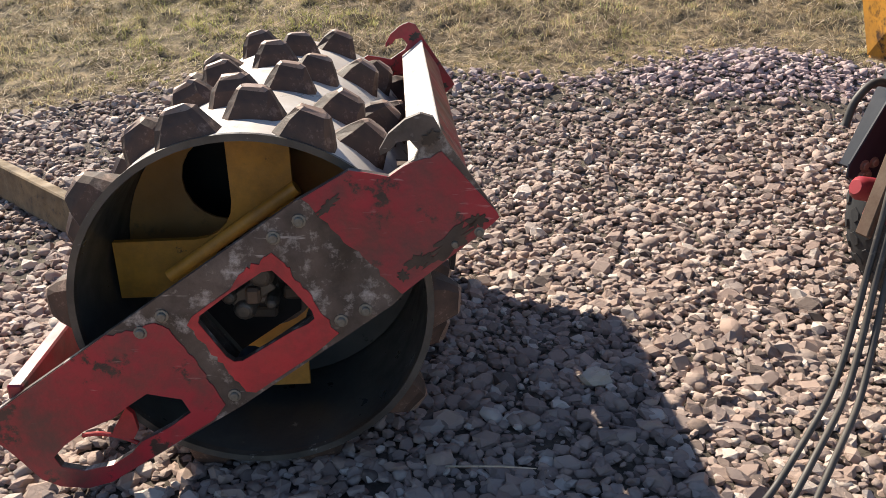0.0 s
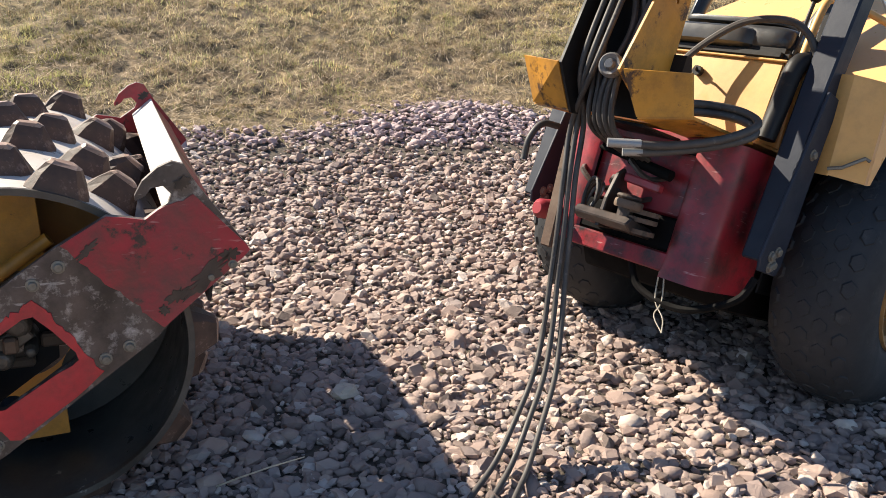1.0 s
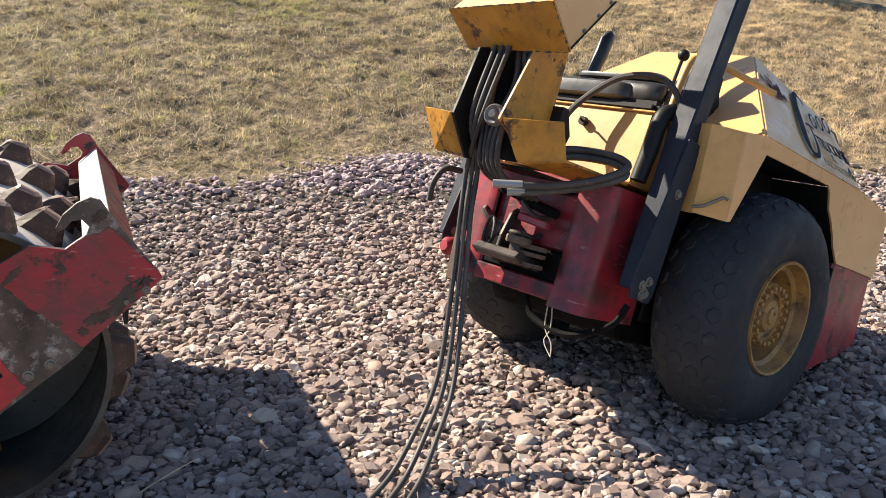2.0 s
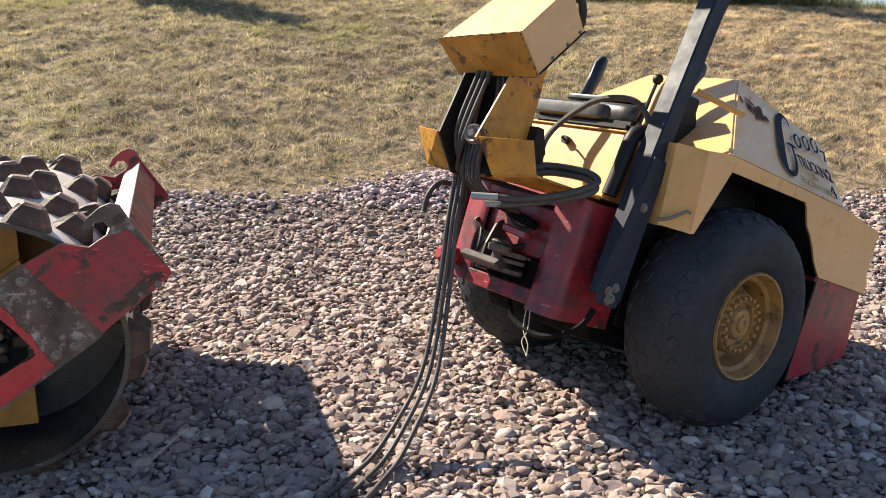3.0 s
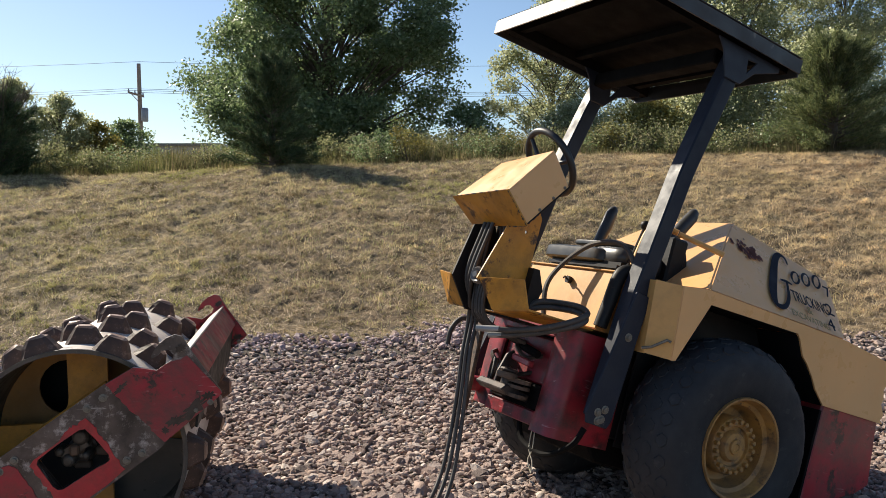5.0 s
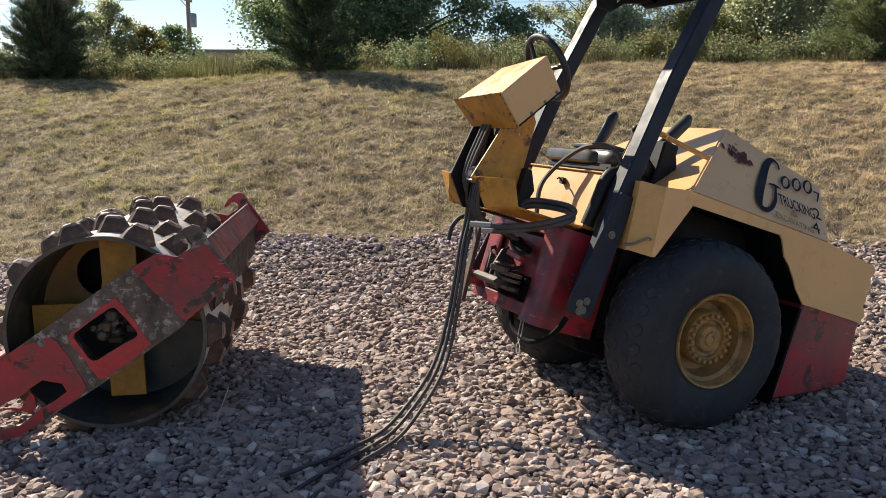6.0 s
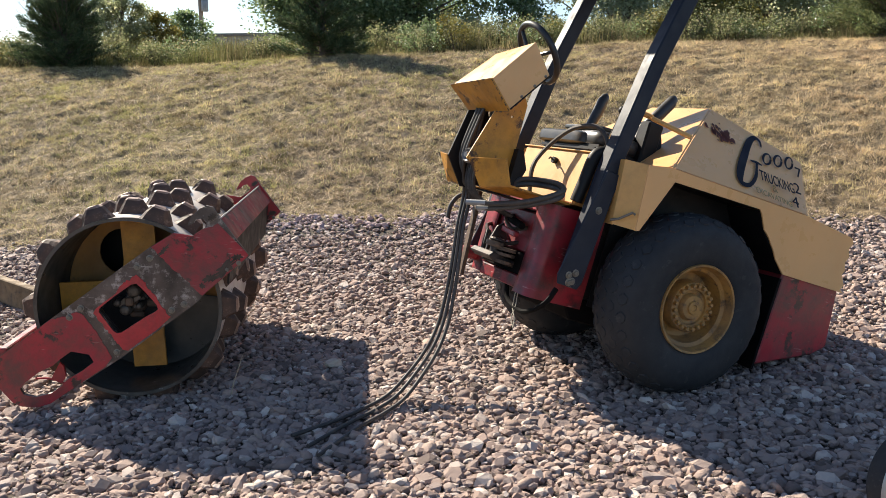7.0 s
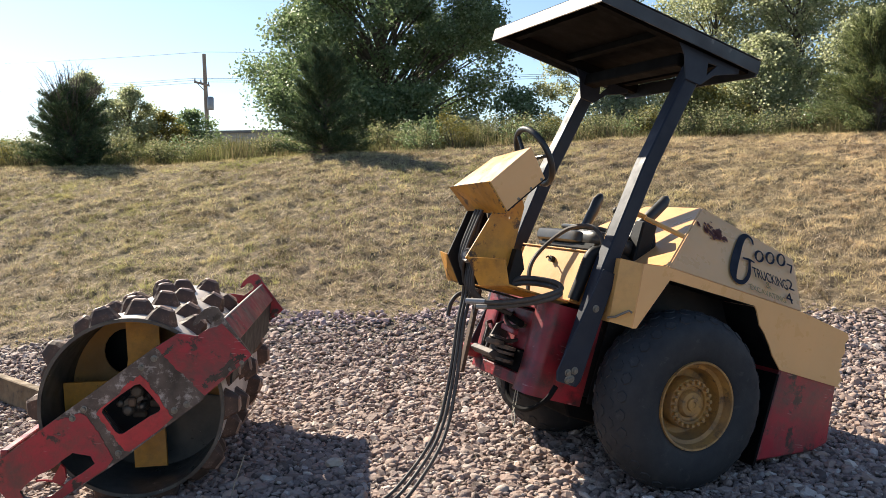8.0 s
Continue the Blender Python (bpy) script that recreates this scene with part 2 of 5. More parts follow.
M_LEAF = scatter_mat("cottonwood_leaves", [(0.0, (0.11, 0.16, 0.065)), (0.5, (0.175, 0.24, 0.105)), (0.85, (0.26, 0.33, 0.165)), (1.0, (0.4, 0.45, 0.27))], 0.35, 0.55, spec=0.6)[0]
M_LEAF_DRY = scatter_mat("pale_green_leaves", [(0.0, (0.25, 0.28, 0.15)), (0.5, (0.38, 0.41, 0.23)), (0.85, (0.5, 0.51, 0.32)), (1.0, (0.62, 0.6, 0.44))], 0.45, 0.7)[0]
M_LEAF_GOLD = scatter_mat("turning_yellow_leaves", [(0.0, (0.14, 0.14, 0.04)), (0.6, (0.26, 0.22, 0.06)), (1.0, (0.34, 0.28, 0.08))], 0.6, 0.35)[0]
M_SCRUB = scatter_mat("scrubby_olive_leaves", [(0.0, (0.12, 0.14, 0.065)), (0.5, (0.2, 0.215, 0.1)), (0.85, (0.29, 0.285, 0.15)), (1.0, (0.44, 0.38, 0.24))], 0.6, 0.6)[0]
M_CLOD = worn("pale_stone", (0.58, 0.48, 0.38), (0.48, 0.39, 0.31), (0.3, 0.24, 0.19), 0.6, 0.85, scale=20.0, bump=0.5)
M_CEDAR = scatter_mat("cedar_needles", [(0.0, (0.045, 0.075, 0.035)), (0.5, (0.075, 0.115, 0.052)), (0.85, (0.12, 0.16, 0.075)), (1.0, (0.2, 0.2, 0.11))], 0.7, 0.22)[0]
M_CEDAR_OLIVE = scatter_mat("olive_cedar_needles", [(0.0, (0.08, 0.105, 0.045)), (0.5, (0.15, 0.18, 0.075)), (1.0, (0.28, 0.3, 0.13))], 0.7, 0.4)[0]


def soil(name, stops, scale, bump):
    m, nt, p = nodes_of(name)
    v = coords(nt)
    a = ramp(nt, tex_noise(nt, v, scale, 10.0, 0.75), stops)
    b = ramp(nt, tex_noise(nt, v, 0.3, 5.0, 0.6), [(0.4, (0.85, 0.8, 0.75)), (0.65, (1.1, 1.12, 0.95))])
    nt.links.new(mixed(nt, 1.0, a, b, "MULTIPLY"), p.inputs["Base Color"])
    p.inputs["Roughness"].default_value = 0.95
    bumped(nt, p, tex_noise(nt, v, scale * 2, 8.0, 0.7), bump, 0.03)
    return m


M_BED = soil("gravel_bed", [(0.3, (0.046, 0.036, 0.031)), (0.5, (0.09, 0.073, 0.063)), (0.7, (0.18, 0.145, 0.12))], 26.0, 0.8)
M_TURF = soil("mown_dry_turf", [(0.38, (0.05, 0.037, 0.024)), (0.5, (0.17, 0.125, 0.075)), (0.62, (0.38, 0.285, 0.175))], 7.0, 1.0)


# ---------- mesh helpers ----------
def part(name, bm, material, parent=None, label="", smooth=False, bevel=0.0, segs=1):
    """Links a bmesh as ONE mesh object under a thing or a part."""
    bmesh.ops.recalc_face_normals(bm, faces=bm.faces)
    if bevel:
        sharp = [e for e in bm.edges if len(e.link_faces) == 2 and e.calc_face_angle(0) > 0.5]
        bmesh.ops.bevel(bm, geom=sharp, offset=bevel, segments=segs, affect="EDGES", clamp_overlap=True)
    me = bpy.data.meshes.new(name)
    bm.to_mesh(me)
    bm.free()
    me.materials.append(material)
    if smooth:
        me.shade_smooth()
        me.set_sharp_from_angle(angle=radians(40))
    ob = new(name, me)
    if parent is not None:
        ob.parent = parent
    if label:
        tagged(ob, label)
    return ob


def shared(name, me, parent, m):
    ob = new(name, me)
    ob.parent = parent
    ob.matrix_basis = m
    return ob


def thing(name, m, label, category, group="", kind=""):
    ob = new(name)
    ob.empty_display_size = 0.2
    ob.matrix_world = m
    return tagged(ob, label, category, group, kind)


def box(bm, x0, x1, y0, y1, z0, z1, m=None):
    vs = [bm.verts.new((x, y, z)) for x in (x0, x1) for y in (y0, y1) for z in (z0, z1)]
    for f in ((0, 1, 3, 2), (4, 6, 7, 5), (0, 4, 5, 1), (2, 3, 7, 6), (0, 2, 6, 4), (1, 5, 7, 3)):
        bm.faces.new([vs[i] for i in f])
    if m is not None:
        bmesh.ops.transform(bm, matrix=m, verts=vs)
    return vs


def hexa(bm, eight):
    """A six-sided solid from its bottom four and its top four corners."""
    vs = [bm.verts.new(c) for c in eight]
    for f in ((3, 2, 1, 0), (4, 5, 6, 7), (0, 1, 5, 4), (1, 2, 6, 5), (2, 3, 7, 6), (3, 0, 4, 7)):
        bm.faces.new([vs[i] for i in f])
    return vs


def slab(bm, outline, y0, y1, holes=(), m=None):
    """A plate in the x-z plane from y0 to y1, with holes cut through it."""
    edges, made = [], []
    for loop in (outline, *holes):
        vs = [bm.verts.new((x, y0, z)) for x, z in loop]
        made += vs
        edges += [bm.edges.new((vs[k], vs[(k + 1) % len(vs)])) for k in range(len(vs))]
    res = bmesh.ops.triangle_fill(bm, use_beauty=True, use_dissolve=False, edges=edges)
    faces = [g for g in res["geom"] if isinstance(g, bmesh.types.BMFace)]
    ext = bmesh.ops.extrude_face_region(bm, geom=faces)
    up = [g for g in ext["geom"] if isinstance(g, bmesh.types.BMVert)]
    bmesh.ops.translate(bm, vec=(0, y1 - y0, 0), verts=up)
    if m is not None:
        bmesh.ops.transform(bm, matrix=m, verts=made + up)
    return made + up


def lathe(bm, profile, n=32, closed=False):
    """Turns (radius, y) round the y axis."""
    rings = [[bm.verts.new((r * math.cos(2 * math.pi * k / n), y, r * math.sin(2 * math.pi * k / n))) for k in range(n)] for r, y in profile]
    pairs = list(zip(rings, rings[1:])) + ([(rings[-1], rings[0])] if closed else [])
    for a, b in pairs:
        for k in range(n):
            bm.faces.new((a[k], a[(k + 1) % n], b[(k + 1) % n], b[k]))
    return rings


def tube(bm, pts, radius, n=8, cap=True):
    """Sweeps a circle along points; radius may be a list."""
    pts = [Vector(q) for q in pts]
    rad = radius if isinstance(radius, (list, tuple)) else [radius] * len(pts)
    rings, side = [], None
    for k, q in enumerate(pts):
        d = (pts[min(k + 1, len(pts) - 1)] - pts[max(k - 1, 0)]).normalized()
        if side is None:
            side = d.orthogonal().normalized()
        side = (side - d * side.dot(d)).normalized()
        up = d.cross(side)
        rings.append([bm.verts.new(q + (side * math.cos(2 * math.pi * j / n) + up * math.sin(2 * math.pi * j / n)) * rad[k]) for j in range(n)])
    for a, b in zip(rings, rings[1:]):
        for j in range(n):
            bm.faces.new((a[j], a[(j + 1) % n], b[(j + 1) % n], b[j]))
    if cap:
        bm.faces.new(rings[0][::-1])
        bm.faces.new(rings[-1])


def curve(ctrl, steps=8):
    """A smooth line through control points."""
    c = [Vector(q) for q in ctrl]
    c = [2 * c[0] - c[1]] + c + [2 * c[-1] - c[-2]]
    out = []
    for k in range(1, len(c) - 2):
        p0, p1, p2, p3 = c[k - 1:k + 3]
        for j in range(steps):
            t = j / steps
            out.append(0.5 * ((2 * p1) + (p2 - p0) * t + (2 * p0 - 5 * p1 + 4 * p2 - p3) * t * t + (3 * p1 - p0 - 3 * p2 + p3) * t ** 3))
    return out + [c[-2]]


def raw_mesh(name, verts, faces_flat, sides, material, parent=None, smooth=None):
    """A mesh straight from arrays, all faces with the same number of sides."""
    me = bpy.data.meshes.new(name)
    n = len(faces_flat) // sides
    me.vertices.add(len(verts))
    me.vertices.foreach_set("co", np.asarray(verts, dtype=np.float32).ravel())
    me.loops.add(len(faces_flat))
    me.loops.foreach_set("vertex_index", np.asarray(faces_flat, dtype=np.int32))
    me.polygons.add(n)
    me.polygons.foreach_set("loop_start", np.arange(0, n * sides, sides, dtype=np.int32))
    me.polygons.foreach_set("use_smooth", np.zeros(n, dtype=bool) if smooth is None else smooth)
    me.update(calc_edges=True)
    me.materials.append(material)
    ob = new(name, me)
    if parent is not None:
        ob.parent = parent
    return ob


# ---------- the lie of the land ----------
EDGE_X = [-30.0, -9.0, -3.8, -3.0, -1.0, 0.3, 0.8, 1.7, 2.4, 3.2, 4.65, 6.0, 12.0, 40.0]
EDGE_Y = [3.6, 4.3, 5.1, 5.6, 6.05, 5.9, 6.2, 6.65, 6.35, 6.1, 5.9, 6.0, 6.2, 6.4]
RISE_Y = [2.4, 3.9, 5.0, 6.0, 7.0, 8.4, 10.0, 12.0, 13.5, 15.0]
RISE_Z = [0.0, 0.075, 0.23, 0.43, 0.65, 1.03, 1.5, 2.08, 2.42, 2.65]


def gravel_edge(x):
    return np.interp(x, EDGE_X, EDGE_Y)


_waves = np.random.default_rng(41)
WAVE_A = _waves.uniform(0, 2 * np.pi, 16)
WAVE_K = 2 * np.pi / np.geomspace(0.14, 1.1, 16)
WAVE_P = _waves.uniform(0, 2 * np.pi, 16)


def tussock(x, y):
    """Uneven tufts of the mown grass, about -1 to 1."""
    t = np.zeros(np.broadcast(x, y).shape)
    for a, k, p in zip(WAVE_A, WAVE_K, WAVE_P):
        t = t + np.sin(k * (x * math.cos(a) + y * math.sin(a)) + p + 1.3 * np.sin(0.37 * k * (y * math.cos(a) - x * math.sin(a)) + 2 * p))
    return t / 5.0


def land(x, y):
    """Height of the yard and of the bank behind it, whose crest climbs towards +x."""
    x, y = np.asarray(x, dtype=float), np.asarray(y, dtype=float)
    s = np.clip((y - 4.0) / 11.0, 0, 1)
    base = 0.03 * (np.clip(x, -6, 9) - 0.5) * (1 - s)
    crest = np.interp(x, [-12, -10, -6.4, -1.3, 2.9, 6, 9], [2.28, 2.33, 2.40, 2.65, 2.83, 2.9, 2.96])
    rise = sum(np.interp(y + d, RISE_Y, RISE_Z) for d in (-0.5, -0.25, 0.0, 0.25, 0.5)) / 5
    z = base + rise * (1 + (crest / 2.65 - 1) * s)
    z = z - 0.012 * np.clip(y - 15.5, 0, 60)
    heap = 0.06 * np.exp(-((x - 1.75) / 0.8) ** 2 - ((y - 6.25) / 0.35) ** 2) + 0.03 * np.exp(-((x + 0.5) / 0.9) ** 2 - ((y - 5.95) / 0.22) ** 2)
    wob = 0.012 * np.sin(x * 1.7 + y * 0.6) * np.sin(y * 1.1 - x * 0.4) + 0.035 * np.sin(x * 0.9 + 1.3) * np.sin(y * 0.8) * np.clip((y - 6.5) / 3, 0, 1)
    tuft = 0.03 * tussock(x, y) * np.clip((y - gravel_edge(x)) / 0.5, 0, 1) * np.clip((17.0 - y) / 1.0, 0, 1)
    return z + heap + wob + tuft


def spread(lo, hi, near_lo, near_hi, step, grow=1.25):
    mid = list(np.arange(near_lo, near_hi + 1e-6, step))
    right, left, d = [near_hi], [near_lo], step
    while right[-1] < hi:
        d *= grow
        right.append(right[-1] + d)
    d = step
    while left[-1] > lo:
        d *= grow
        left.append(left[-1] - d)
    return np.array(left[:0:-1] + mid + right[1:])


gx, gy = spread(-2500, 2500, -10.5, 10.5, 0.075), spread(-2500, 2500, 3.0, 15.8, 0.075)
GX, GY = np.meshgrid(gx, gy)
verts = np.stack([GX, GY, land(GX, GY)], -1).reshape(-1, 3)
nx, ny = len(gx), len(gy)
idx = np.arange(nx * ny).reshape(ny, nx)
quads = np.stack([idx[:-1, :-1], idx[:-1, 1:], idx[1:, 1:], idx[1:, :-1]], -1).reshape(-1, 4)
ground = raw_mesh("ground", verts, quads.ravel(), 4, M_BED)
ground.data.materials.append(M_TURF)
mid = verts[quads].mean(1)
ground.data.polygons.foreach_set("material_index", (mid[:, 1] > gravel_edge(mid[:, 0])).astype(np.int32))
ground.data.polygons.foreach_set("use_smooth", np.ones(len(quads), dtype=bool))
tagged(ground, "flat grey gravel yard rising into a mown grass bank", "ground", kind="structure")

rng = np.random.default_rng(7)
BLOCK = np.array([(x, y, 0) for x in (-1, 1) for y in (-1, 1)] + [(x, 0, z) for x in (-1, 1) for z in (-1, 1)] + [(0, y, z) for y in (-1, 1) for z in (-1, 1)]) * 1.0


def hull_triangles(pts):
    """Triangles of the convex block, facing outwards."""
    tris = []
    for axis in range(3):
        for s in (-1, 1):
            face = [k for k in range(12) if pts[k][axis] * s > 0.5]
            o = [k for k in range(3) if k != axis]
            face.sort(key=lambda k: math.atan2(pts[k][o[1]], pts[k][o[0]]))
            tris += [(face[0], face[1], face[2]), (face[0], face[2], face[3])]
    for sx_ in (-1, 1):
        for sy_ in (-1, 1):
            for sz_ in (-1, 1):
                tris.append(tuple(k for k in range(12) if np.dot(pts[k], (sx_, sy_, sz_)) > 1.2))
    out = []
    for i, j, k in tris:
        nrm = np.cross(pts[j] - pts[i], pts[k] - pts[i])
        out.append((i, j, k) if np.dot(nrm, pts[i] + pts[j] + pts[k]) > 0 else (i, k, j))
    return np.array(out)


BLOCK_F = hull_triangles(BLOCK)


def turns(n, tilt):
    """n random turns: any heading, a limited tilt."""
    a, b, c = rng.uniform(0, 2 * np.pi, n), rng.normal(0, tilt, n), rng.normal(0, tilt, n)
    ca, sa, cb, sb, cc, sc = np.cos(a), np.sin(a), np.cos(b), np.sin(b), np.cos(c), np.sin(c)
    o, i = np.zeros(n), np.ones(n)
    rz = np.stack([ca, -sa, o, sa, ca, o, o, o, i], -1).reshape(n, 3, 3)
    rx = np.stack([i, o, o, o, cb, -sb, o, sb, cb], -1).reshape(n, 3, 3)
    ry = np.stack([cc, o, sc, o, i, o, -sc, o, cc], -1).reshape(n, 3, 3)
    return rz @ rx @ ry


def stones(name, material, x, y, size, lift):
    n = len(x)
    dims = np.stack([rng.uniform(0.95, 1.45, n), rng.uniform(0.75, 1.1, n), rng.uniform(0.42, 0.72, n)], -1) * size[:, None] * 0.74
    v = BLOCK[None] * 0.72 * (1 + rng.uniform(-0.1, 0.08, (n, 12, 1))) + rng.normal(0, 0.03, (n, 12, 3))
    v[:, :, 0] *= 1 + rng.uniform(-0.22, 0.22, (n, 1)) * v[:, :, 1]
    v[:, :, 1] *= 1 + rng.uniform(-0.22, 0.22, (n, 1)) * v[:, :, 0]
    v[:, :, 2] *= 1 + rng.uniform(-0.25, 0.25, (n, 1)) * v[:, :, 0]
    for _ in range(2):
        d = rng.normal(0, 1, (n, 1, 3))
        d /= np.linalg.norm(d, axis=2, keepdims=True)
        v = v - np.maximum(0, (v * d).sum(2, keepdims=True) - rng.uniform(0.62, 0.85, (n, 1, 1))) * d
    v = np.einsum("nij,nkj->nki", turns(n, 0.33), v * dims[:, None])
    v += np.stack([x, y, land(x, y) + lift], -1)[:, None]
    f = (BLOCK_F[None] + 12 * np.arange(n)[:, None, None]).reshape(-1)
    return raw_mesh(name, v.reshape(-1, 3), f, 3, material, None, np.repeat(rng.uniform(0, 1, n) < 0.25, len(BLOCK_F)))


def jittered(x0, x1, y0, y1, step):
    xs, ys = np.meshgrid(np.arange(x0, x1, step), np.arange(y0, y1, step))
    return (xs + rng.uniform(-0.5, 0.5, xs.shape) * step).ravel(), (ys + rng.uniform(-0.5, 0.5, ys.shape) * step).ravel()


sx, sy = [], []
for area in ((-2.2, 4.2, -0.4, 3.2, 0.033), (-5.6, -2.2, -0.4, 3.2, 0.058), (4.2, 7.0, -0.4, 3.2, 0.045), (-5.5, 7.6, 3.2, 5.0, 0.038), (-5.5, 7.6, 5.0, 7.2, 0.042), (-5.6, 7.6, -5.6, -0.4, 0.072)):
    a, b = jittered(*area)
    sx.append(a), sy.append(b)
sx, sy = np.concatenate(sx), np.concatenate(sy)
fade = sy - gravel_edge(sx) + rng.normal(0, 0.12, len(sx))
strip = np.exp(-((sy - np.interp(sx, [-1.5, 0.4, 1.2, 3.0], [5.6, 5.62, 5.55, 5.6])) / 0.16) ** 2) * (sx > -2.0) * (sx < 2.6)
strip = strip + 0.8 * np.exp(-((sx + 3.1) / 0.8) ** 2 - ((sy - 4.55) / 0.22) ** 2)
keep = (fade < 0) & (sy > rng.uniform(-5.8, -4.4, len(sx))) & (rng.uniform(0, 1, len(sx)) > 0.6 * strip * (0.75 + 0.25 * np.sin(sx * 4.0)))
sx, sy = sx[keep], sy[keep]
heap_here = (((sx - 1.75) / 1.15) ** 2 + ((sy - 6.15) / 0.5) ** 2 < rng.uniform(0.75, 1.25, len(sx))) | ((np.abs(sx + 0.5) < 1.1) & (np.abs(sy - 5.9) < rng.uniform(0.08, 0.25, len(sx))))
for nm, mt, pick, lab in (("gravel", M_STONE, ~heap_here, "loose crushed pinkish grey stone covering the yard"), ("gravel_heap", M_HEAP, heap_here, "low ridge of purple-grey crushed stone along the grass")):
    k = pick.sum()
    size = np.clip(rng.lognormal(math.log(0.0325), 0.36, k), 0.014, 0.075)
    tagged(stones(nm, mt, sx[pick], sy[pick], size, rng.uniform(-0.008, 0.016, k)), lab, "gravel", kind="stuff")


# ---------- padfoot drum with its red frame ----------
drum = thing("padfoot_drum", pose(-0.365, 1.434, 0.0, 0, 0, 12), "padfoot roller drum in a scraped red steel frame on gravel", "roller drum")
CU, CZ, RAD, V0, V1 = -0.156, 0.545, 0.533, 0.08, 1.8
at_drum = Matrix.Translation((CU, 0, CZ))

bm = bmesh.new()
rings = lathe(bm, [(RAD, V0), (RAD, V1), (RAD - 0.016, V1), (RAD - 0.016, V0)], 72, closed=True)
bmesh.ops.transform(bm, matrix=at_drum, verts=bm.verts)
shell = part("shell", bm, M_DRUM, drum, "rubbed steel drum shell", smooth=True)
bm = bmesh.new()
lathe(bm, [(RAD + 0.003, V0 + 0.012), (RAD + 0.003, V0 - 0.004), (RAD - 0.018, V0 - 0.004), (RAD - 0.018, V0 + 0.03)], 72)
bmesh.ops.transform(bm, matrix=at_drum, verts=bm.verts)
part("edge_ring", bm, M_EDGE, shell, "dark rusty drum edge", smooth=True)

# one padfoot: a steep truncated wedge with a rubbed ridge, on the +z side
# rust is real; the dark-side, pale-ridge split also paints in sunlight
bw, bd = 0.094, 0.07
loop8 = [(-1, -0.5), (-0.72, -1), (0.72, -1), (1, -0.5), (1, 0.5), (0.72, 1), (-0.72, 1), (-1, 0.5)]
pad_meshes = []
rnd = random.Random(21)
for variant in range(6):
    bm = bmesh.new()
    tiers = []
    for kx, ky, z, wob in ((1.0, 1.0, 0.0, 0.0), (0.74, 0.7, 0.042, 0.004), (0.5, 0.42, 0.075, 0.005), (0.37, 0.26, 0.086, 0.005)):
        tiers.append([bm.verts.new((x * bw * kx + rnd.uniform(-wob, wob), y * bd * ky + rnd.uniform(-wob, wob), (z + rnd.uniform(-wob, wob) * 0.8) if z else -0.004 - (x * bw) ** 2 / 1.03)) for x, y in loop8])
    for k in range(3):
        for j in range(8):
            bm.faces.new((tiers[k][j], tiers[k][(j + 1) % 8], tiers[k + 1][(j + 1) % 8], tiers[k + 1][j])).material_index = 1 if k == 2 else 0
    bm.faces.new(tiers[3]).material_index = 1
    bmesh.ops.recalc_face_normals(bm, faces=bm.faces)
    me = bpy.data.meshes.new("pad")
    bm.to_mesh(me)
    bm.free()
    me.materials.append(M_PAD)
    me.materials.append(M_PAD_TOP)
    pad_meshes.append(me)
for v, first in ((0.155, 71.5), (0.32, 53.5), (0.54, 63.0), (0.74, 47.5), (0.98, 76.5), (1.21, 59.0), (1.44, 88.0), (1.67, 72.0)):
    for k in range(10):
        m = Matrix.Translation((CU, v, CZ)) @ pose(0, 0, 0, 0, 90 - first - 36 * k, 0) @ Matrix.Translation((0, 0, RAD)) @ pose(0, 0, 0, 0, 0, rnd.uniform(-4, 4))
        shared("pad", rnd.choice(pad_meshes), drum, m)

# dark lining of the shell, the yellow cross web inside and the duller brown disc behind it
bm = bmesh.new()
lathe(bm, [(RAD - 0.019, V0 + 0.02), (RAD - 0.019, V1 - 0.02)], 72)
bmesh.ops.transform(bm, matrix=at_drum, verts=bm.verts)
part("shell_lining", bm, M_LINING, shell, "dark inside of the drum", smooth=True)
ri = RAD - 0.022
outer = [(ri * math.cos(a), ri * math.sin(a)) for a in np.linspace(0, 2 * np.pi, 48, endpoint=False)]


def sector(a0, a1, r0, r1, n=8):
    p = [(r1 * math.cos(radians(a)), r1 * math.sin(radians(a))) for a in np.linspace(a0, a1, n)]
    return p + [(r0 * math.cos(radians(a)), r0 * math.sin(radians(a))) for a in np.linspace(a1, a0, n)]


def cross_outline(w=0.1, fillet=0.13, n=6, turn=2):
    """A cross of four arms with round inner corners."""
    pts = []
    for k in range(4):
        reach = (0.24, math.sqrt(ri * ri - w * w), math.sqrt(ri * ri - w * w), 0.462)[k]
        c, s = math.cos(radians(90 * k + turn)), math.sin(radians(90 * k + turn))
        one = [(reach, -w), (reach, w)] + [(w + fillet - fillet * math.sin(t), w + fillet - fillet * math.cos(t)) for t in np.linspace(0, math.pi / 2, n)]
        pts += [(x * c - z * s, x * s + z * c) for x, z in one]
    return pts


bm = bmesh.new()
slab(bm, cross_outline(), 0.42, 0.445, (), at_drum)
part("web_plate", bm, M_INNER, drum, "yellow painted cross-shaped web plate")
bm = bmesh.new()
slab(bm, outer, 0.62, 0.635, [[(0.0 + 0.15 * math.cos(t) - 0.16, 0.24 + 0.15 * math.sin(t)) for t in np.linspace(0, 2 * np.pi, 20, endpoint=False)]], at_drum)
part("back_disc", bm, M_INNER_DULL, drum, "brown disc deep in the drum")
# dark sheet added across the lower half of the drum's inside
bm = bmesh.new()
slab(bm, sector(196, 352, 0.18, ri, 24), 0.588, 0.6, (), at_drum)
part("lower_cover", bm, M_LINING, drum, "dark sheet over the lower half of the drum's inside")
bm = bmesh.new()
slab(bm, outer, 0.9, 0.91, (), at_drum)
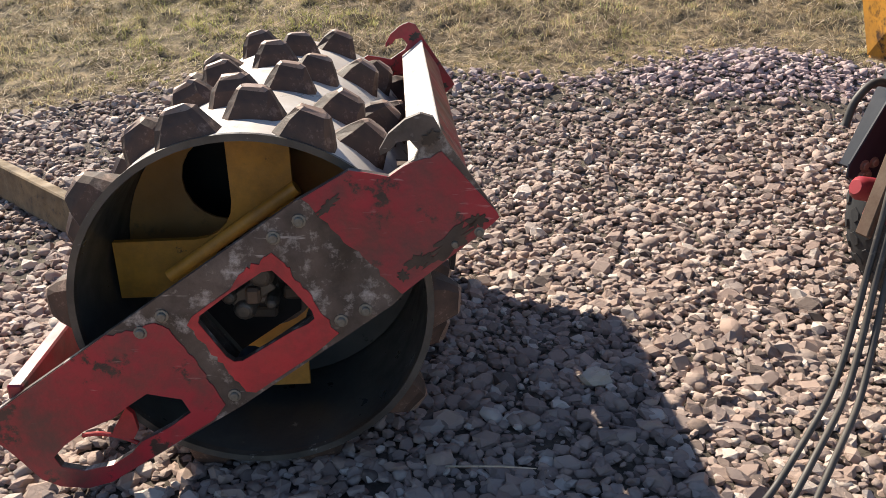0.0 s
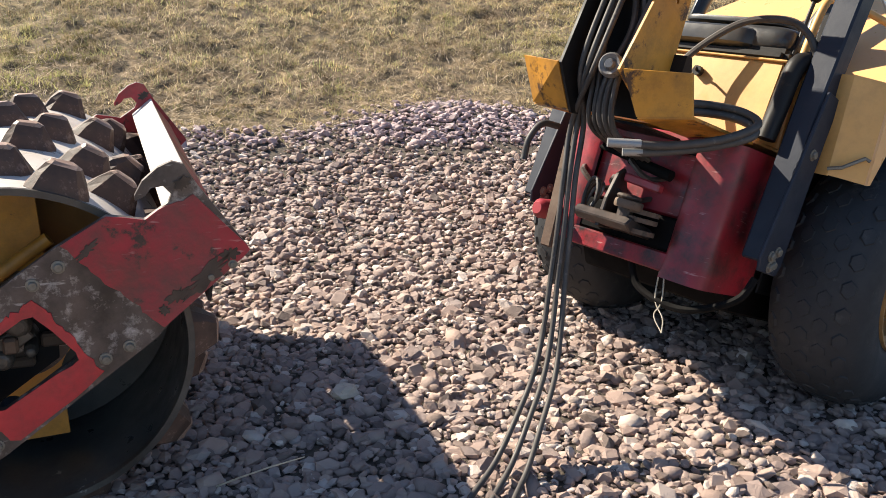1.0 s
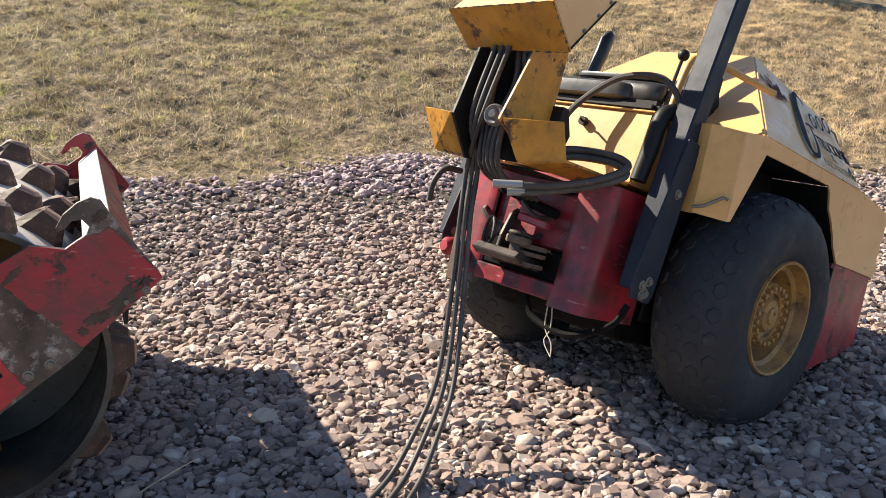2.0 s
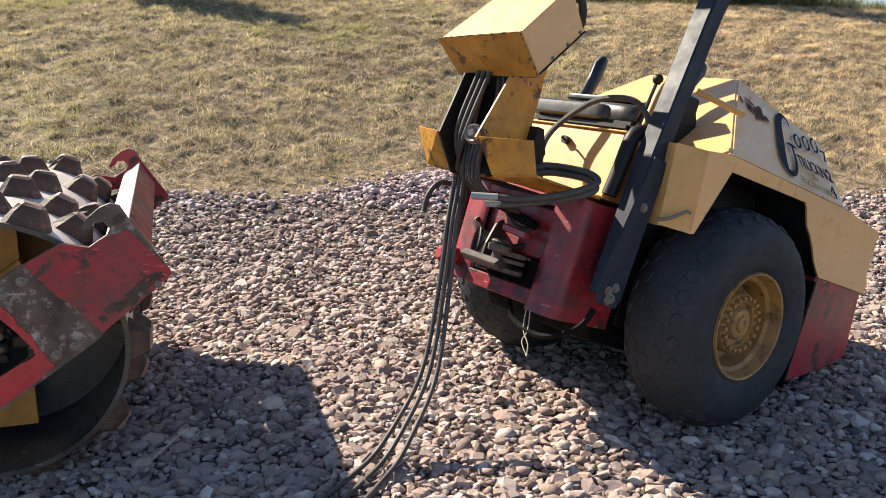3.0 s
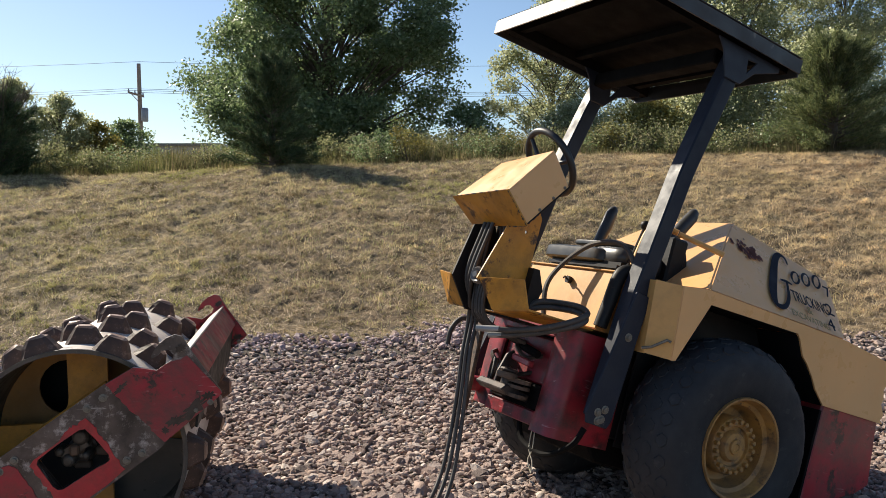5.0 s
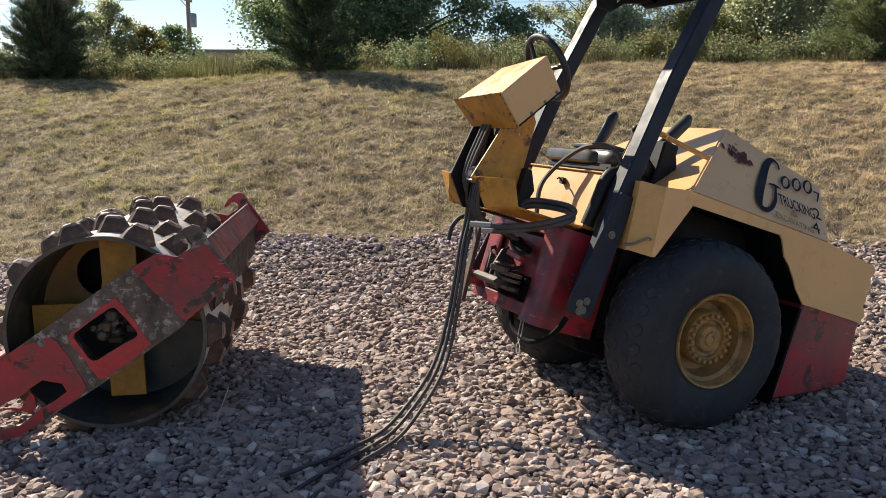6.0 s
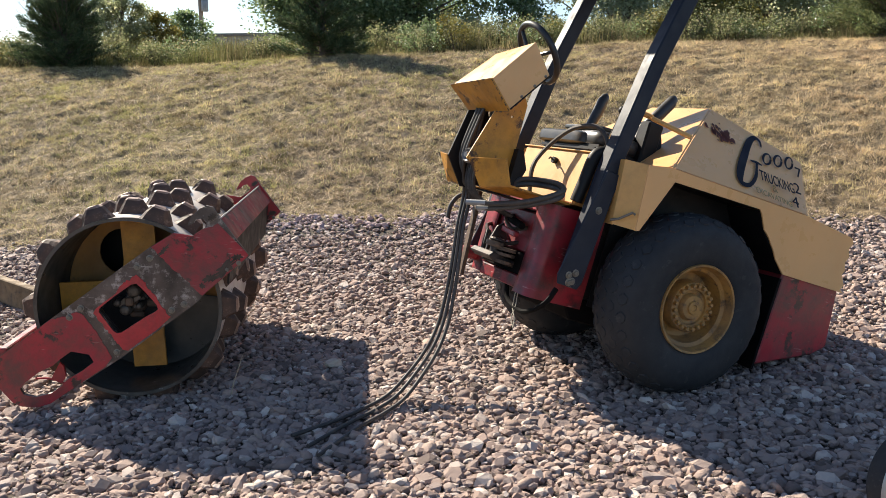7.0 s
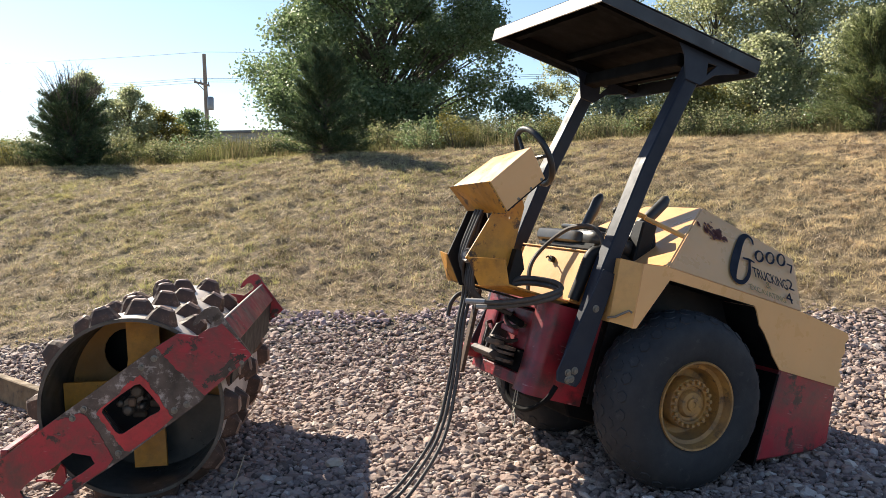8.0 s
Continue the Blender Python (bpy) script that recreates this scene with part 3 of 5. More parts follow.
part("inner_bulkhead", bm, M_BLACK, drum)
bm = bmesh.new()
r = lathe(bm, [(0.0001, 0.19), (0.03, 0.19), (0.035, 0.21), (0.06, 0.215), (0.07, 0.24), (0.075, 0.3), (0.17, 0.31), (0.17, 0.44)], 32)
bmesh.ops.transform(bm, matrix=at_drum, verts=bm.verts)
part("drum_hub", bm, M_STEEL, drum, "greasy steel hub", smooth=True)
bm = bmesh.new()
lathe(bm, [(0.0001, -0.014), (0.011, -0.014), (0.0135, -0.011), (0.0135, -0.004), (0.02, -0.003), (0.02, 0.001)], 10)
bolt_mesh = part("bolt", bm, M_BOLT, drum).data
bpy.data.objects["bolt"].matrix_basis = Matrix.Translation((CU + 0.135, 0.3, CZ))
for a in range(45, 360, 45):
    shared("bolt", bolt_mesh, drum, Matrix.Translation((CU + 0.135 * math.cos(radians(a)), 0.3, CZ + 0.135 * math.sin(radians(a)))))
bm = bmesh.new()
lathe(bm, [(0.17, 0.375), (0.17, V1 - 0.15)], 24)
bmesh.ops.transform(bm, matrix=at_drum, verts=bm.verts)
part("axle_tube", bm, M_BLACK, drum, smooth=True)
bm = bmesh.new()
slab(bm, outer, V1 - 0.2, V1 - 0.18, [sector(a, a + 50, 0.2, 0.42) for a in (110, 20, 200, 290)], at_drum)
part("web_plate", bm, M_INNER, drum)

# side plates: s runs along the bar, n across it
E_S, E_N = Vector((0.814, 0.581)), Vector((-0.581, 0.814))


def sn(s, n):
    return (E_S.x * s + E_N.x * n, 0.856 + E_S.y * s + E_N.y * n)


WINDOW = [(-0.425, -0.077), (-0.408, -0.062), (-0.296, -0.057), (-0.178, -0.059), (-0.152, -0.072), (-0.143, -0.14), (-0.14, -0.237), (-0.15, -0.262), (-0.175, -0.264), (-0.225, -0.256), (-0.36, -0.249), (-0.402, -0.247), (-0.424, -0.234), (-0.432, -0.208)]
HOOK = [(0.14, 1.0), (0.19, 0.993), (0.247, 0.982), (0.316, 1.03), (0.327, 1.055), (0.304, 1.082), (0.27, 1.077), (0.254, 1.055), (0.224, 1.04), (0.223, 1.056), (0.247, 1.099), (0.292, 1.138), (0.332, 1.155), (0.366, 1.145), (0.407, 1.074), (0.545, 0.88), (0.553, 0.864), (0.535, 0.845), (0.43, 0.755), (0.305, 0.65)]
OPENING = [(-0.472, 0.315), (-0.372, 0.294), (-0.35, 0.248), (-0.419, 0.196), (-0.508, 0.145), (-0.54, 0.108), (-0.6, 0.066), (-0.69, 0.045), (-0.756, 0.062), (-0.774, 0.097), (-0.735, 0.14), (-0.669, 0.19), (-0.58, 0.233), (-0.534, 0.272)]
LEFT_END = [(-0.955, 0.205), (-0.93, 0.155), (-0.89, 0.11), (-0.821, 0.018), (-0.767, -0.01), (-0.684, -0.018), (-0.61, 0.004)]


def frame_side(y_in, bare_hook, out=-1):
    """out: -1 where the overlay plates face -y, +1 for the other way."""
    t = 0.022
    bm = bmesh.new()
    lower = [sn(-0.5, -0.365), sn(0.06, -0.36)]
    outline = [sn(-1.1, 0.05), sn(0.03, 0.05)] + HOOK + lower[::-1] + LEFT_END[::-1]
    slab(bm, outline, y_in, y_in + t, [[sn(*q) for q in WINDOW], OPENING])
    plate = part("side_plate", bm, M_STEEL, drum, "side plate, paint worn to dark steel")
    a, b = (y_in - 0.004, y_in) if out < 0 else (y_in + t, y_in + t + 0.004)
    rnd = random.Random(5)

    def rag(p, q, n, amp):
        pts = []
        for k in range(n):
            f = k / n
            pts.append((p[0] + (q[0] - p[0]) * f + rnd.uniform(-amp, amp), p[1] + (q[1] - p[1]) * f + rnd.uniform(-amp, amp)))
        return pts

    bm = bmesh.new()
    head = HOOK[:-1]
    if bare_hook:
        head = HOOK[:3] + rag((0.285, 1.008), (0.41, 1.062), 9, 0.006) + HOOK[15:-1]
    up = [sn(0.045, 0.046)] + head + [(0.31, 0.655)] + rag(sn(0.1, -0.352), sn(0.045, 0.04), 22, 0.006)
    slab(bm, up, a, b)
    part("upper_plate", bm, M_RED, plate, "scratched red painted plate")
    for cu_, cz_, ru, rz in ((0.42, 0.79, 0.13, 0.035), (0.33, 0.735, 0.05, 0.03), (0.49, 0.855, 0.035, 0.03), (0.285, 0.69, 0.026, 0.02), (0.08, 0.9, 0.05, 0.018), (0.36, 1.09, 0.03, 0.03)):
        bm = bmesh.new()
        blot = []
        for k in range(44):
            t_ = 2 * math.pi * k / 44
            f = rnd.uniform(0.55, 0.8) + 0.35 * math.sin(3 * t_ + cu_ * 40) * math.sin(5 * t_ + 2)
            du, dn = ru * f * math.cos(t_), rz * f * math.sin(t_)
            blot.append((cu_ + 0.78 * du - 0.62 * dn, cz_ + 0.62 * du + 0.78 * dn))
        slab(bm, blot, *((a - 0.0025, a) if out < 0 else (b, b + 0.0025)))
        part("bare_patch", bm, M_GREASE, plate, "patch worn to dark steel")
    bm = bmesh.new()
    le = rag(sn(-0.66, 0.044), sn(-0.52, -0.01), 10, 0.006) + rag(sn(-0.51, -0.02), sn(-0.505, -0.12), 8, 0.006) + rag(sn(-0.505, -0.12), sn(-0.54, -0.345), 14, 0.005) + [sn(-0.6, -0.352)] + LEFT_END[::-1] + [sn(-1.1, 0.046)]
    slab(bm, le, a, b, [OPENING])
    part("lower_plate", bm, M_RED, plate, "faded red painted plate")
    bm = bmesh.new()
    loop = rag(sn(-0.452, -0.064), sn(-0.462, -0.345), 22, 0.005) + rag(sn(-0.44, -0.352), sn(-0.14, -0.35), 6, 0.002) + rag(sn(-0.122, -0.338), sn(-0.108, -0.06), 20, 0.008) + rag(sn(-0.125, -0.03), sn(-0.265, -0.026), 12, 0.007) + rag(sn(-0.28, -0.048), sn(-0.445, -0.052), 8, 0.001)
    slab(bm, loop, a, b, [[sn(*q) for q in WINDOW]])
    part("window_border", bm, M_RED_BRIGHT, plate, "bright red paint left round the window")
    # bolts
    turn = pose(0, 0, 0) if out < 0 else pose(0, 0, 0, 0, 0, 180)
    for s, n in ((0.0, 0.0), (-0.088, 0.002), (-0.015, -0.326), (-0.092, -0.312), (-0.496, -0.323), (-0.576, -0.004), (-0.492, 0.0)):
        x, z = sn(s, n)
        shared("bolt", bolt_mesh, plate, Matrix.Translation((x, y_in - 0.002 if out < 0 else y_in + t + 0.002, z)) @ turn)
    for x, z in ((0.498, 0.821), (0.43, 0.785)):
        shared("bolt", bolt_mesh, plate, Matrix.Translation((x, a if out < 0 else b, z)) @ turn @ Matrix.Diagonal((0.75, 0.6, 0.75, 1)))
    return plate


frame_side(0.0, True)
frame_side(1.87, False)

# cross beam between the hooks, lower cross tube
bm = bmesh.new()
slab(bm, [(0.395, 1.066), (0.478, 0.944), (0.46, 0.932), (0.375, 1.054)], 0.022, 1.87)
part("cross_beam", bm, M_RED, drum, "red cross beam under a pale top flange", bevel=0.004)
# flange takes the pale drum colour to imitate sun glare on the beam
bm = bmesh.new()
slab(bm, [(0.398, 1.07), (0.392, 1.078), (0.3, 1.0), (0.308, 0.992)], 0.03, 1.86)
part("beam_flange", bm, M_DRUM, drum, "pale top flange, sunlit glare put into its colour", bevel=0.003)
# plate added from flange to shell, keeping sun off the shell's side
bm = bmesh.new()
slab(bm, [(0.452, 0.94), (0.462, 0.935), (0.432, 0.69), (0.42, 0.695)], 0.03, 1.86)
part("under_beam_plate", bm, M_BLACK, drum, "dark plate added under the beam to shade the shell")
bm = bmesh.new()
box(bm, -0.885, -0.838, 0.022, 1.87, 0.16, 0.335)
part("tail_beam", bm, M_RED, drum, "red tail cross beam resting low", bevel=0.006)
bm = bmesh.new()
tube(bm, curve([(-0.7, 0.045, 0.142), (-0.65, 0.055, 0.14), (-0.59, 0.06, 0.124), (-0.52, 0.06, 0.09)]), 0.007, 8)
slab(bm, [(-0.56, 0.232), (-0.6, 0.165), (-0.614, 0.135), (-0.55, 0.118), (-0.532, 0.15), (-0.54, 0.21)], 0.052, 0.07)
part("drawbar_bracket", bm, M_RED_BRIGHT, drum, "bent red bracket")
# mounts between hub and bar
bm = bmesh.new()
slab(bm, [sn(-0.5, 0.0), sn(-0.06, 0.0), sn(-0.06, -0.32), sn(-0.5, -0.32)], 0.1, 0.12, [[sn(-0.45, -0.04), sn(-0.11, -0.04), sn(-0.1, -0.285), sn(-0.45, -0.285)]])
part("mount_plate", bm, M_STEEL, drum, "greasy mounting plate")
for s, n in ((-0.42, -0.03), (-0.1, -0.03), (-0.42, -0.29), (-0.1, -0.29)):
    bm = bmesh.new()
    x, z = sn(s, n)
    q = lathe(bm, [(0.04, 0.022), (0.045, 0.06), (0.04, 0.1)], 14)
    bmesh.ops.translate(bm, vec=(x, 0, z), verts=[v for ring in q for v in ring])
    part("rubber_buffer", bm, M_RUBBER, drum, smooth=True)
bm = bmesh.new()
box(bm, -0.07, 0.07, 0.13, 0.2, -0.03, 0.03, Matrix.Translation((*sn(-0.3, -0.13)[:1], 0, sn(-0.3, -0.13)[1])) @ pose(0, 0, 0, 0, -35, 0))
for s_, n_, r_ in ((-0.35, -0.16, 0.036), (-0.24, -0.1, 0.042), (-0.36, -0.1, 0.026), (-0.27, -0.19, 0.022)):
    x, z = sn(s_, n_)
    q = lathe(bm, [(0.0001, 0.11), (r_ * 0.6, 0.112), (r_ * 0.8, 0.12), (r_, 0.135), (r_, 0.2)], 12)
    bmesh.ops.translate(bm, vec=(x, 0, z), verts=[v for ring in q for v in ring])
part("drive_motor", bm, M_EDGE, drum, "dusty grey drive motor behind the window", bevel=0.006)
# black plate closes the view behind the window
bm = bmesh.new()
slab(bm, [sn(-0.5, 0.0), sn(-0.2, 0.0), sn(-0.12, -0.12), sn(-0.26, -0.3), sn(-0.5, -0.3)], 0.25, 0.262)
part("motor_plate", bm, M_BLACK, drum, "black plate behind the motor")
bm = bmesh.new()
for s_, n_, w_, h_ in ((-0.21, -0.235, 0.05, 0.022), (-0.34, -0.225, 0.04, 0.018), (-0.295, -0.135, 0.022, 0.026)):
    x, z = sn(s_, n_)
    box(bm, x - w_, x + w_, 0.105 if w_ < 0.03 else 0.2, 0.24, z - h_, z + h_)
part("motor_flange", bm, M_RUSTY, drum, "yellow-brown motor flange", bevel=0.008)
bm = bmesh.new()
tube(bm, [(sn(s, 0.055)[0], 0.26, sn(s, 0.015)[1]) for s in (0.0, -0.12, -0.3, -0.5)], 0.022, 12)
part("cross_tube", bm, M_INNER, drum, "browned tube behind the bar", smooth=True)


# ---------- the yellow and red tractor half ----------
tractor = thing("roller_tractor", pose(2.725, 1.732, 0.57, 0, 17, 30), "yellow and red roller tractor half, tipped back on gravel", "roller tractor")


def wheel(y0, name):
    """Outer face at y0, 0.36 wide towards +y."""
    R, W = 0.53, 0.36
    bm = bmesh.new()
    prof = [(0.24, 0.03), (0.262, 0.008), (0.3, -0.006), (0.37, -0.016), (0.43, -0.008), (0.47, 0.014), (0.498, 0.05), (R - 0.009, 0.1), (R, 0.18), (R - 0.009, 0.26), (0.498, 0.31), (0.47, 0.346), (0.43, 0.368), (0.37, 0.376), (0.3, 0.366), (0.24, 0.33)]
    lathe(bm, prof, 64)
    tyre = part(name, bm, M_RUBBER, tractor, "worn dusty black tyre", smooth=True)
    tyre.location = (0.01, y0, 0.018)
    # diamond tread blocks
    bm = bmesh.new()
    for row in range(5):
        yy = 0.048 + row * 0.066
        rr = (0.492, 0.5165, 0.524, 0.5165, 0.492)[row]
        lean = (-0.62, -0.2, 0.0, 0.2, 0.62)[row]
        for k in range(30):
            a = 360 / 30 * (k + (0.5 if row % 2 else 0))
            m = pose(0, yy, 0, 0, a, 0) @ Matrix.Translation((0, 0, rr)) @ pose(0, 0, 0, math.degrees(-lean), 0, 0)
            ring_a = [(-0.042, 0), (-0.018, 0.03), (0.018, 0.03), (0.042, 0), (0.018, -0.03), (-0.018, -0.03)]
            lo = [bm.verts.new(m @ Vector((x, y, -0.006))) for x, y in ring_a]
            hi = [bm.verts.new(m @ Vector((x * 0.8, y * 0.8, 0.0085))) for x, y in ring_a]
            bm.faces.new(hi)
            for j in range(6):
                bm.faces.new((lo[j], lo[(j + 1) % 6], hi[(j + 1) % 6], hi[j]))
    part("tread", bm, M_RUBBER, tyre)
    bm = bmesh.new()
    lathe(bm, [(0.262, 0.012), (0.258, -0.004), (0.247, -0.002), (0.24, 0.02), (0.232, 0.05), (0.212, 0.062), (0.206, 0.12), (0.19, 0.145), (0.165, 0.15), (0.0001, 0.15)], 48)
    part("rim", bm, M_RIM, tyre, "dusty yellow-brown steel rim", smooth=True)
    bm = bmesh.new()
    lathe(bm, [(0.15, 0.15), (0.148, 0.07), (0.142, 0.06), (0.105, 0.058), (0.1, 0.072), (0.082, 0.075), (0.076, 0.058), (0.068, 0.048), (0.04, 0.046), (0.036, 0.036), (0.02, 0.034), (0.016, 0.04), (0.0001, 0.04)], 36)
    part("hub", bm, M_RIM, tyre, "dusty yellow wheel hub", smooth=True)
    bm = bmesh.new()
    lathe(bm, [(0.0001, 0.0), (0.011, 0.0), (0.013, 0.004), (0.0135, 0.03)], 6)
    first = part("wheel_nut", bm, M_RIM, tyre)
    first.location = (0.127, 0.036, 0)
    for k in range(1, 20):
        a = 2 * math.pi * k / 20
        shared("wheel_nut", first.data, tyre, Matrix.Translation((0.127 * math.cos(a), 0.036, 0.127 * math.sin(a))))
    return tyre


wheel(-0.012, "wheel")
wheel(1.28, "wheel")

# yellow side sheets with their wheel arches
ARCH = [(-0.525, 0.712), (-0.492, 0.346), (-0.468, 0.352), (-0.326, 0.668), (0.326, 0.677), (0.352, 0.655), (0.403, 0.572), (0.455, 0.535), (0.522, 0.469), (0.56, 0.42), (0.65, 0.347), (1.188, 0.342), (1.155, 0.36), (1.178, 0.39), (1.135, 0.45), (1.148, 0.48), (1.13, 0.53), (1.15, 0.57), (1.128, 0.62), (1.152, 0.66), (1.129, 0.69), (0.714, 0.729), (-0.365, 0.737)]
for y0 in (0.085, 1.545):
    bm = bmesh.new()
    slab(bm, ARCH, y0, y0 + 0.01)
    part("fender_side", bm, M_HOOD, tractor, "yellow fender sheet with a torn rear edge")
# front sheets run back diagonally from the fender's edge
for y0, y1, y2 in ((0.095, 0.2, 0.42), (1.545, 1.44, 1.2)):
    bm = bmesh.new()
    for a, b, xa, xb in ((y0, y1, -0.492, -0.575), (y1, y2, -0.575, -0.555)):
        hexa(bm, [(xa, a, 0.347), (xa + 0.008, a, 0.347), (xb + 0.008, b, 0.35), (xb, b, 0.35), (xa - 0.033, a, 0.712), (xa - 0.025, a, 0.712), (xb - 0.025, b, 0.714), (xb - 0.033, b, 0.714)])
    part("fender_front", bm, M_YELLOW, tractor, "yellow front sheet of the fender")
bm = bmesh.new()
tube(bm, [(-0.592, 0.2, 0.37), (-0.57, 0.16, 0.385), (-0.53, 0.105, 0.437), (-0.52, 0.09, 0.43)], 0.007, 6)
part("latch_rod", bm, M_BOLT, tractor, "bare bent latch rod")
bm = bmesh.new()
box(bm, -0.517, -0.05, 0.096, 1.544, 0.7, 0.708)
part("deck", bm, M_HOOD, tractor)
bm = bmesh.new()
slab(bm, [(0.7, 0.722), (1.13, 0.684), (1.13, 0.674), (0.7, 0.712)], 0.096, 1.544)
part("rear_deck", bm, M_HOOD, tractor)
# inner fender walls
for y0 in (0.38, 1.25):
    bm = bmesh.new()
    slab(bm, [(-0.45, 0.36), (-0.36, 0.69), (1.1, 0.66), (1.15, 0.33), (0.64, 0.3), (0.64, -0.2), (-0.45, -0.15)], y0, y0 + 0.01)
    part("inner_panel", bm, M_BLACK, tractor, "black inner panel")
# black sheets line the top and back of the wheel arches
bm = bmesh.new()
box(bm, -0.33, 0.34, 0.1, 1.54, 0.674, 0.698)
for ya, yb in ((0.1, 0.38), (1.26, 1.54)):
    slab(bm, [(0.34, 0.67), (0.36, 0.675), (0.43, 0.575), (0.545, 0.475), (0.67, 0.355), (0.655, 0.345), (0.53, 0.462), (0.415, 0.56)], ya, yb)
part("wheel_arch_liner", bm, M_BLACK, tractor, "black wheel arch liner")
# hood: sides and front slope inwards
bm = bmesh.new()
HB = [(-0.365, 0.085, 0.735), (0.712, 0.085, 0.729), (0.712, 1.555, 0.729), (-0.365, 1.555, 0.735)]
HT = [(0.125, 0.53, 1.222), (0.875, 0.42, 1.085), (0.875, 1.22, 1.085), (0.125, 1.11, 1.222)]
hexa(bm, HB + HT)
hood = part("engine_hood", bm, M_HOOD, tractor, "faded yellow engine hood with lettering", bevel=0.008, segs=2)


def on_hood(x, z):
    """The point of the hood's near side at x along and z up, a little proud."""
    return Vector((x, 0.085 + 0.93 * (z - 0.733) - 0.008, z + 0.006))


HN = Vector((0, -1.0, 0.93)).normalized()
# red rear counterweight
bm = bmesh.new()
slab(bm, [(0.67, 0.36), (1.16, 0.362), (1.21, -0.02), (1.1, -0.09), (0.66, -0.23)], 0.1, 1.54)
part("counterweight", bm, M_RED, tractor, "red rear counterweight on the ground", bevel=0.012)
# thin near-black sheet added to darken the counterweight's red front
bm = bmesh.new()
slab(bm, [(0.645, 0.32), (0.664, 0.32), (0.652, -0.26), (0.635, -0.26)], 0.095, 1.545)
part("counterweight_face", bm, M_PITCH, tractor, "near-black sheet over the counterweight's front face")
# chassis
bm = bmesh.new()
box(bm, -0.7, 0.66, 0.42, 1.22, -0.12, 0.36)
part("chassis", bm, M_BLACK, tractor, "dark oily chassis", bevel=0.01)
# pan added below the chassis to keep the space under it in shadow
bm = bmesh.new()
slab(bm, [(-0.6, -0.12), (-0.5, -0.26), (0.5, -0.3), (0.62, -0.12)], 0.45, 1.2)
part("shade_pan", bm, M_PITCH, tractor, "near-black pan added to shade the ground under the frame", bevel=0.01)
bm = bmesh.new()
tube(bm, [(0, 0.1, 0), (0, 1.5, 0)], 0.1, 16)
part("axle", bm, M_BLACK, tractor, smooth=True)


def bent_plate(name, profile, z0, z1, flare, t=0.014):
    """An upright plate bent along a plan line; flare widens its foot towards -x."""
    bm = bmesh.new()
    levels = [z0, z0 + 0.06, z0 + 0.14, z1 - 0.1, z1]
    push = [1.0, 0.5, 0.1, 0.0, 0.35]
    c = Vector((-0.66, 0.8))
    grids = []
    for inset in (0.0, t):
        grid = []
        for z, k in zip(levels, push):
            grid.append([bm.verts.new((x + (c.x - x) * inset / 0.3 - flare * k * max(0.0, min(1.0, (-0.6 - x) / 0.2)), y + (c.y - y) * inset / 0.3, z)) for x, y in profile])
        grids.append(grid)
    n, h = len(profile), len(levels)
    for g in grids:
        for i in range(h - 1):
            for j in range(n - 1):
                bm.faces.new((g[i][j], g[i][j + 1], g[i + 1][j + 1], g[i + 1][j]))
    o, q = grids
    for j in range(n - 1):
        bm.faces.new((o[0][j], o[0][j + 1], q[0][j + 1], q[0][j]))
        bm.faces.new((o[-1][j], o[-1][j + 1], q[-1][j + 1], q[-1][j]))
    for i in range(h - 1):
        bm.faces.new((o[i][0], o[i + 1][0], q[i + 1][0], q[i][0]))
        bm.faces.new((o[i][-1], o[i + 1][-1], q[i + 1][-1], q[i][-1]))
    return part(name, bm, M_RED_DIRTY, tractor, "scuffed greasy red bent plate", smooth=True)


corner = [(-0.78 - 0.06 * math.cos(a), 0.46 - 0.06 * math.sin(a)) for a in np.linspace(0, math.pi / 2, 6)]
bent_plate("bulkhead_plate", [(-0.84, 0.575), (-0.84, 0.54)] + corner + [(-0.66, 0.4), (-0.48, 0.4)], -0.18, 0.37, 0.016)
corner = [(-0.78 - 0.06 * math.cos(a), 1.17 + 0.06 * math.sin(a)) for a in np.linspace(0, math.pi / 2, 6)]
bent_plate("bulkhead_plate", [(-0.84, 1.04), (-0.84, 1.1)] + corner + [(-0.66, 1.23), (-0.48, 1.23)], -0.15, 0.37, 0.0)
for nm, z0, z1 in (("bulkhead_sill", -0.16, -0.085), ("bulkhead_head", 0.31, 0.37)):
    bm = bmesh.new()
    box(bm, -0.845, -0.815, 0.565, 1.05, z0, z1)
    part(nm, bm, M_RED_DIRTY, tractor, "scuffed greasy red front plate", bevel=0.006)
bm = bmesh.new()
slab(bm, [(-1.01, -0.02), (-0.97, -0.045), (-0.82, -0.06), (-0.82, -0.02), (-0.98, 0.01)], 0.68, 0.95)
q = lathe(bm, [(0.0001, -0.04), (0.03, -0.04), (0.032, 0.07), (0.05, 0.075), (0.05, 0.09), (0.02, 0.095), (0.0001, 0.095)], 16)
bmesh.ops.transform(bm, matrix=pose(-0.95, 0.74, 0.0, 90, 0, 0), verts=[v for ring in q for v in ring])
part("hitch", bm, M_GREASE, tractor, "greasy articulation hitch with pin", bevel=0.006)
bm = bmesh.new()
q = lathe(bm, [(0.03, -0.016), (0.052, -0.016), (0.056, -0.01), (0.056, 0.01), (0.052, 0.016), (0.03, 0.016)], 20, closed=True)
bmesh.ops.transform(bm, matrix=pose(-0.97, 0.72, 0.055, 90, 0, 20), verts=bm.verts)
part("hitch_ring", bm, M_RUSTY, tractor, "rusty flange ring on the hitch pin", smooth=True)
bm = bmesh.new()
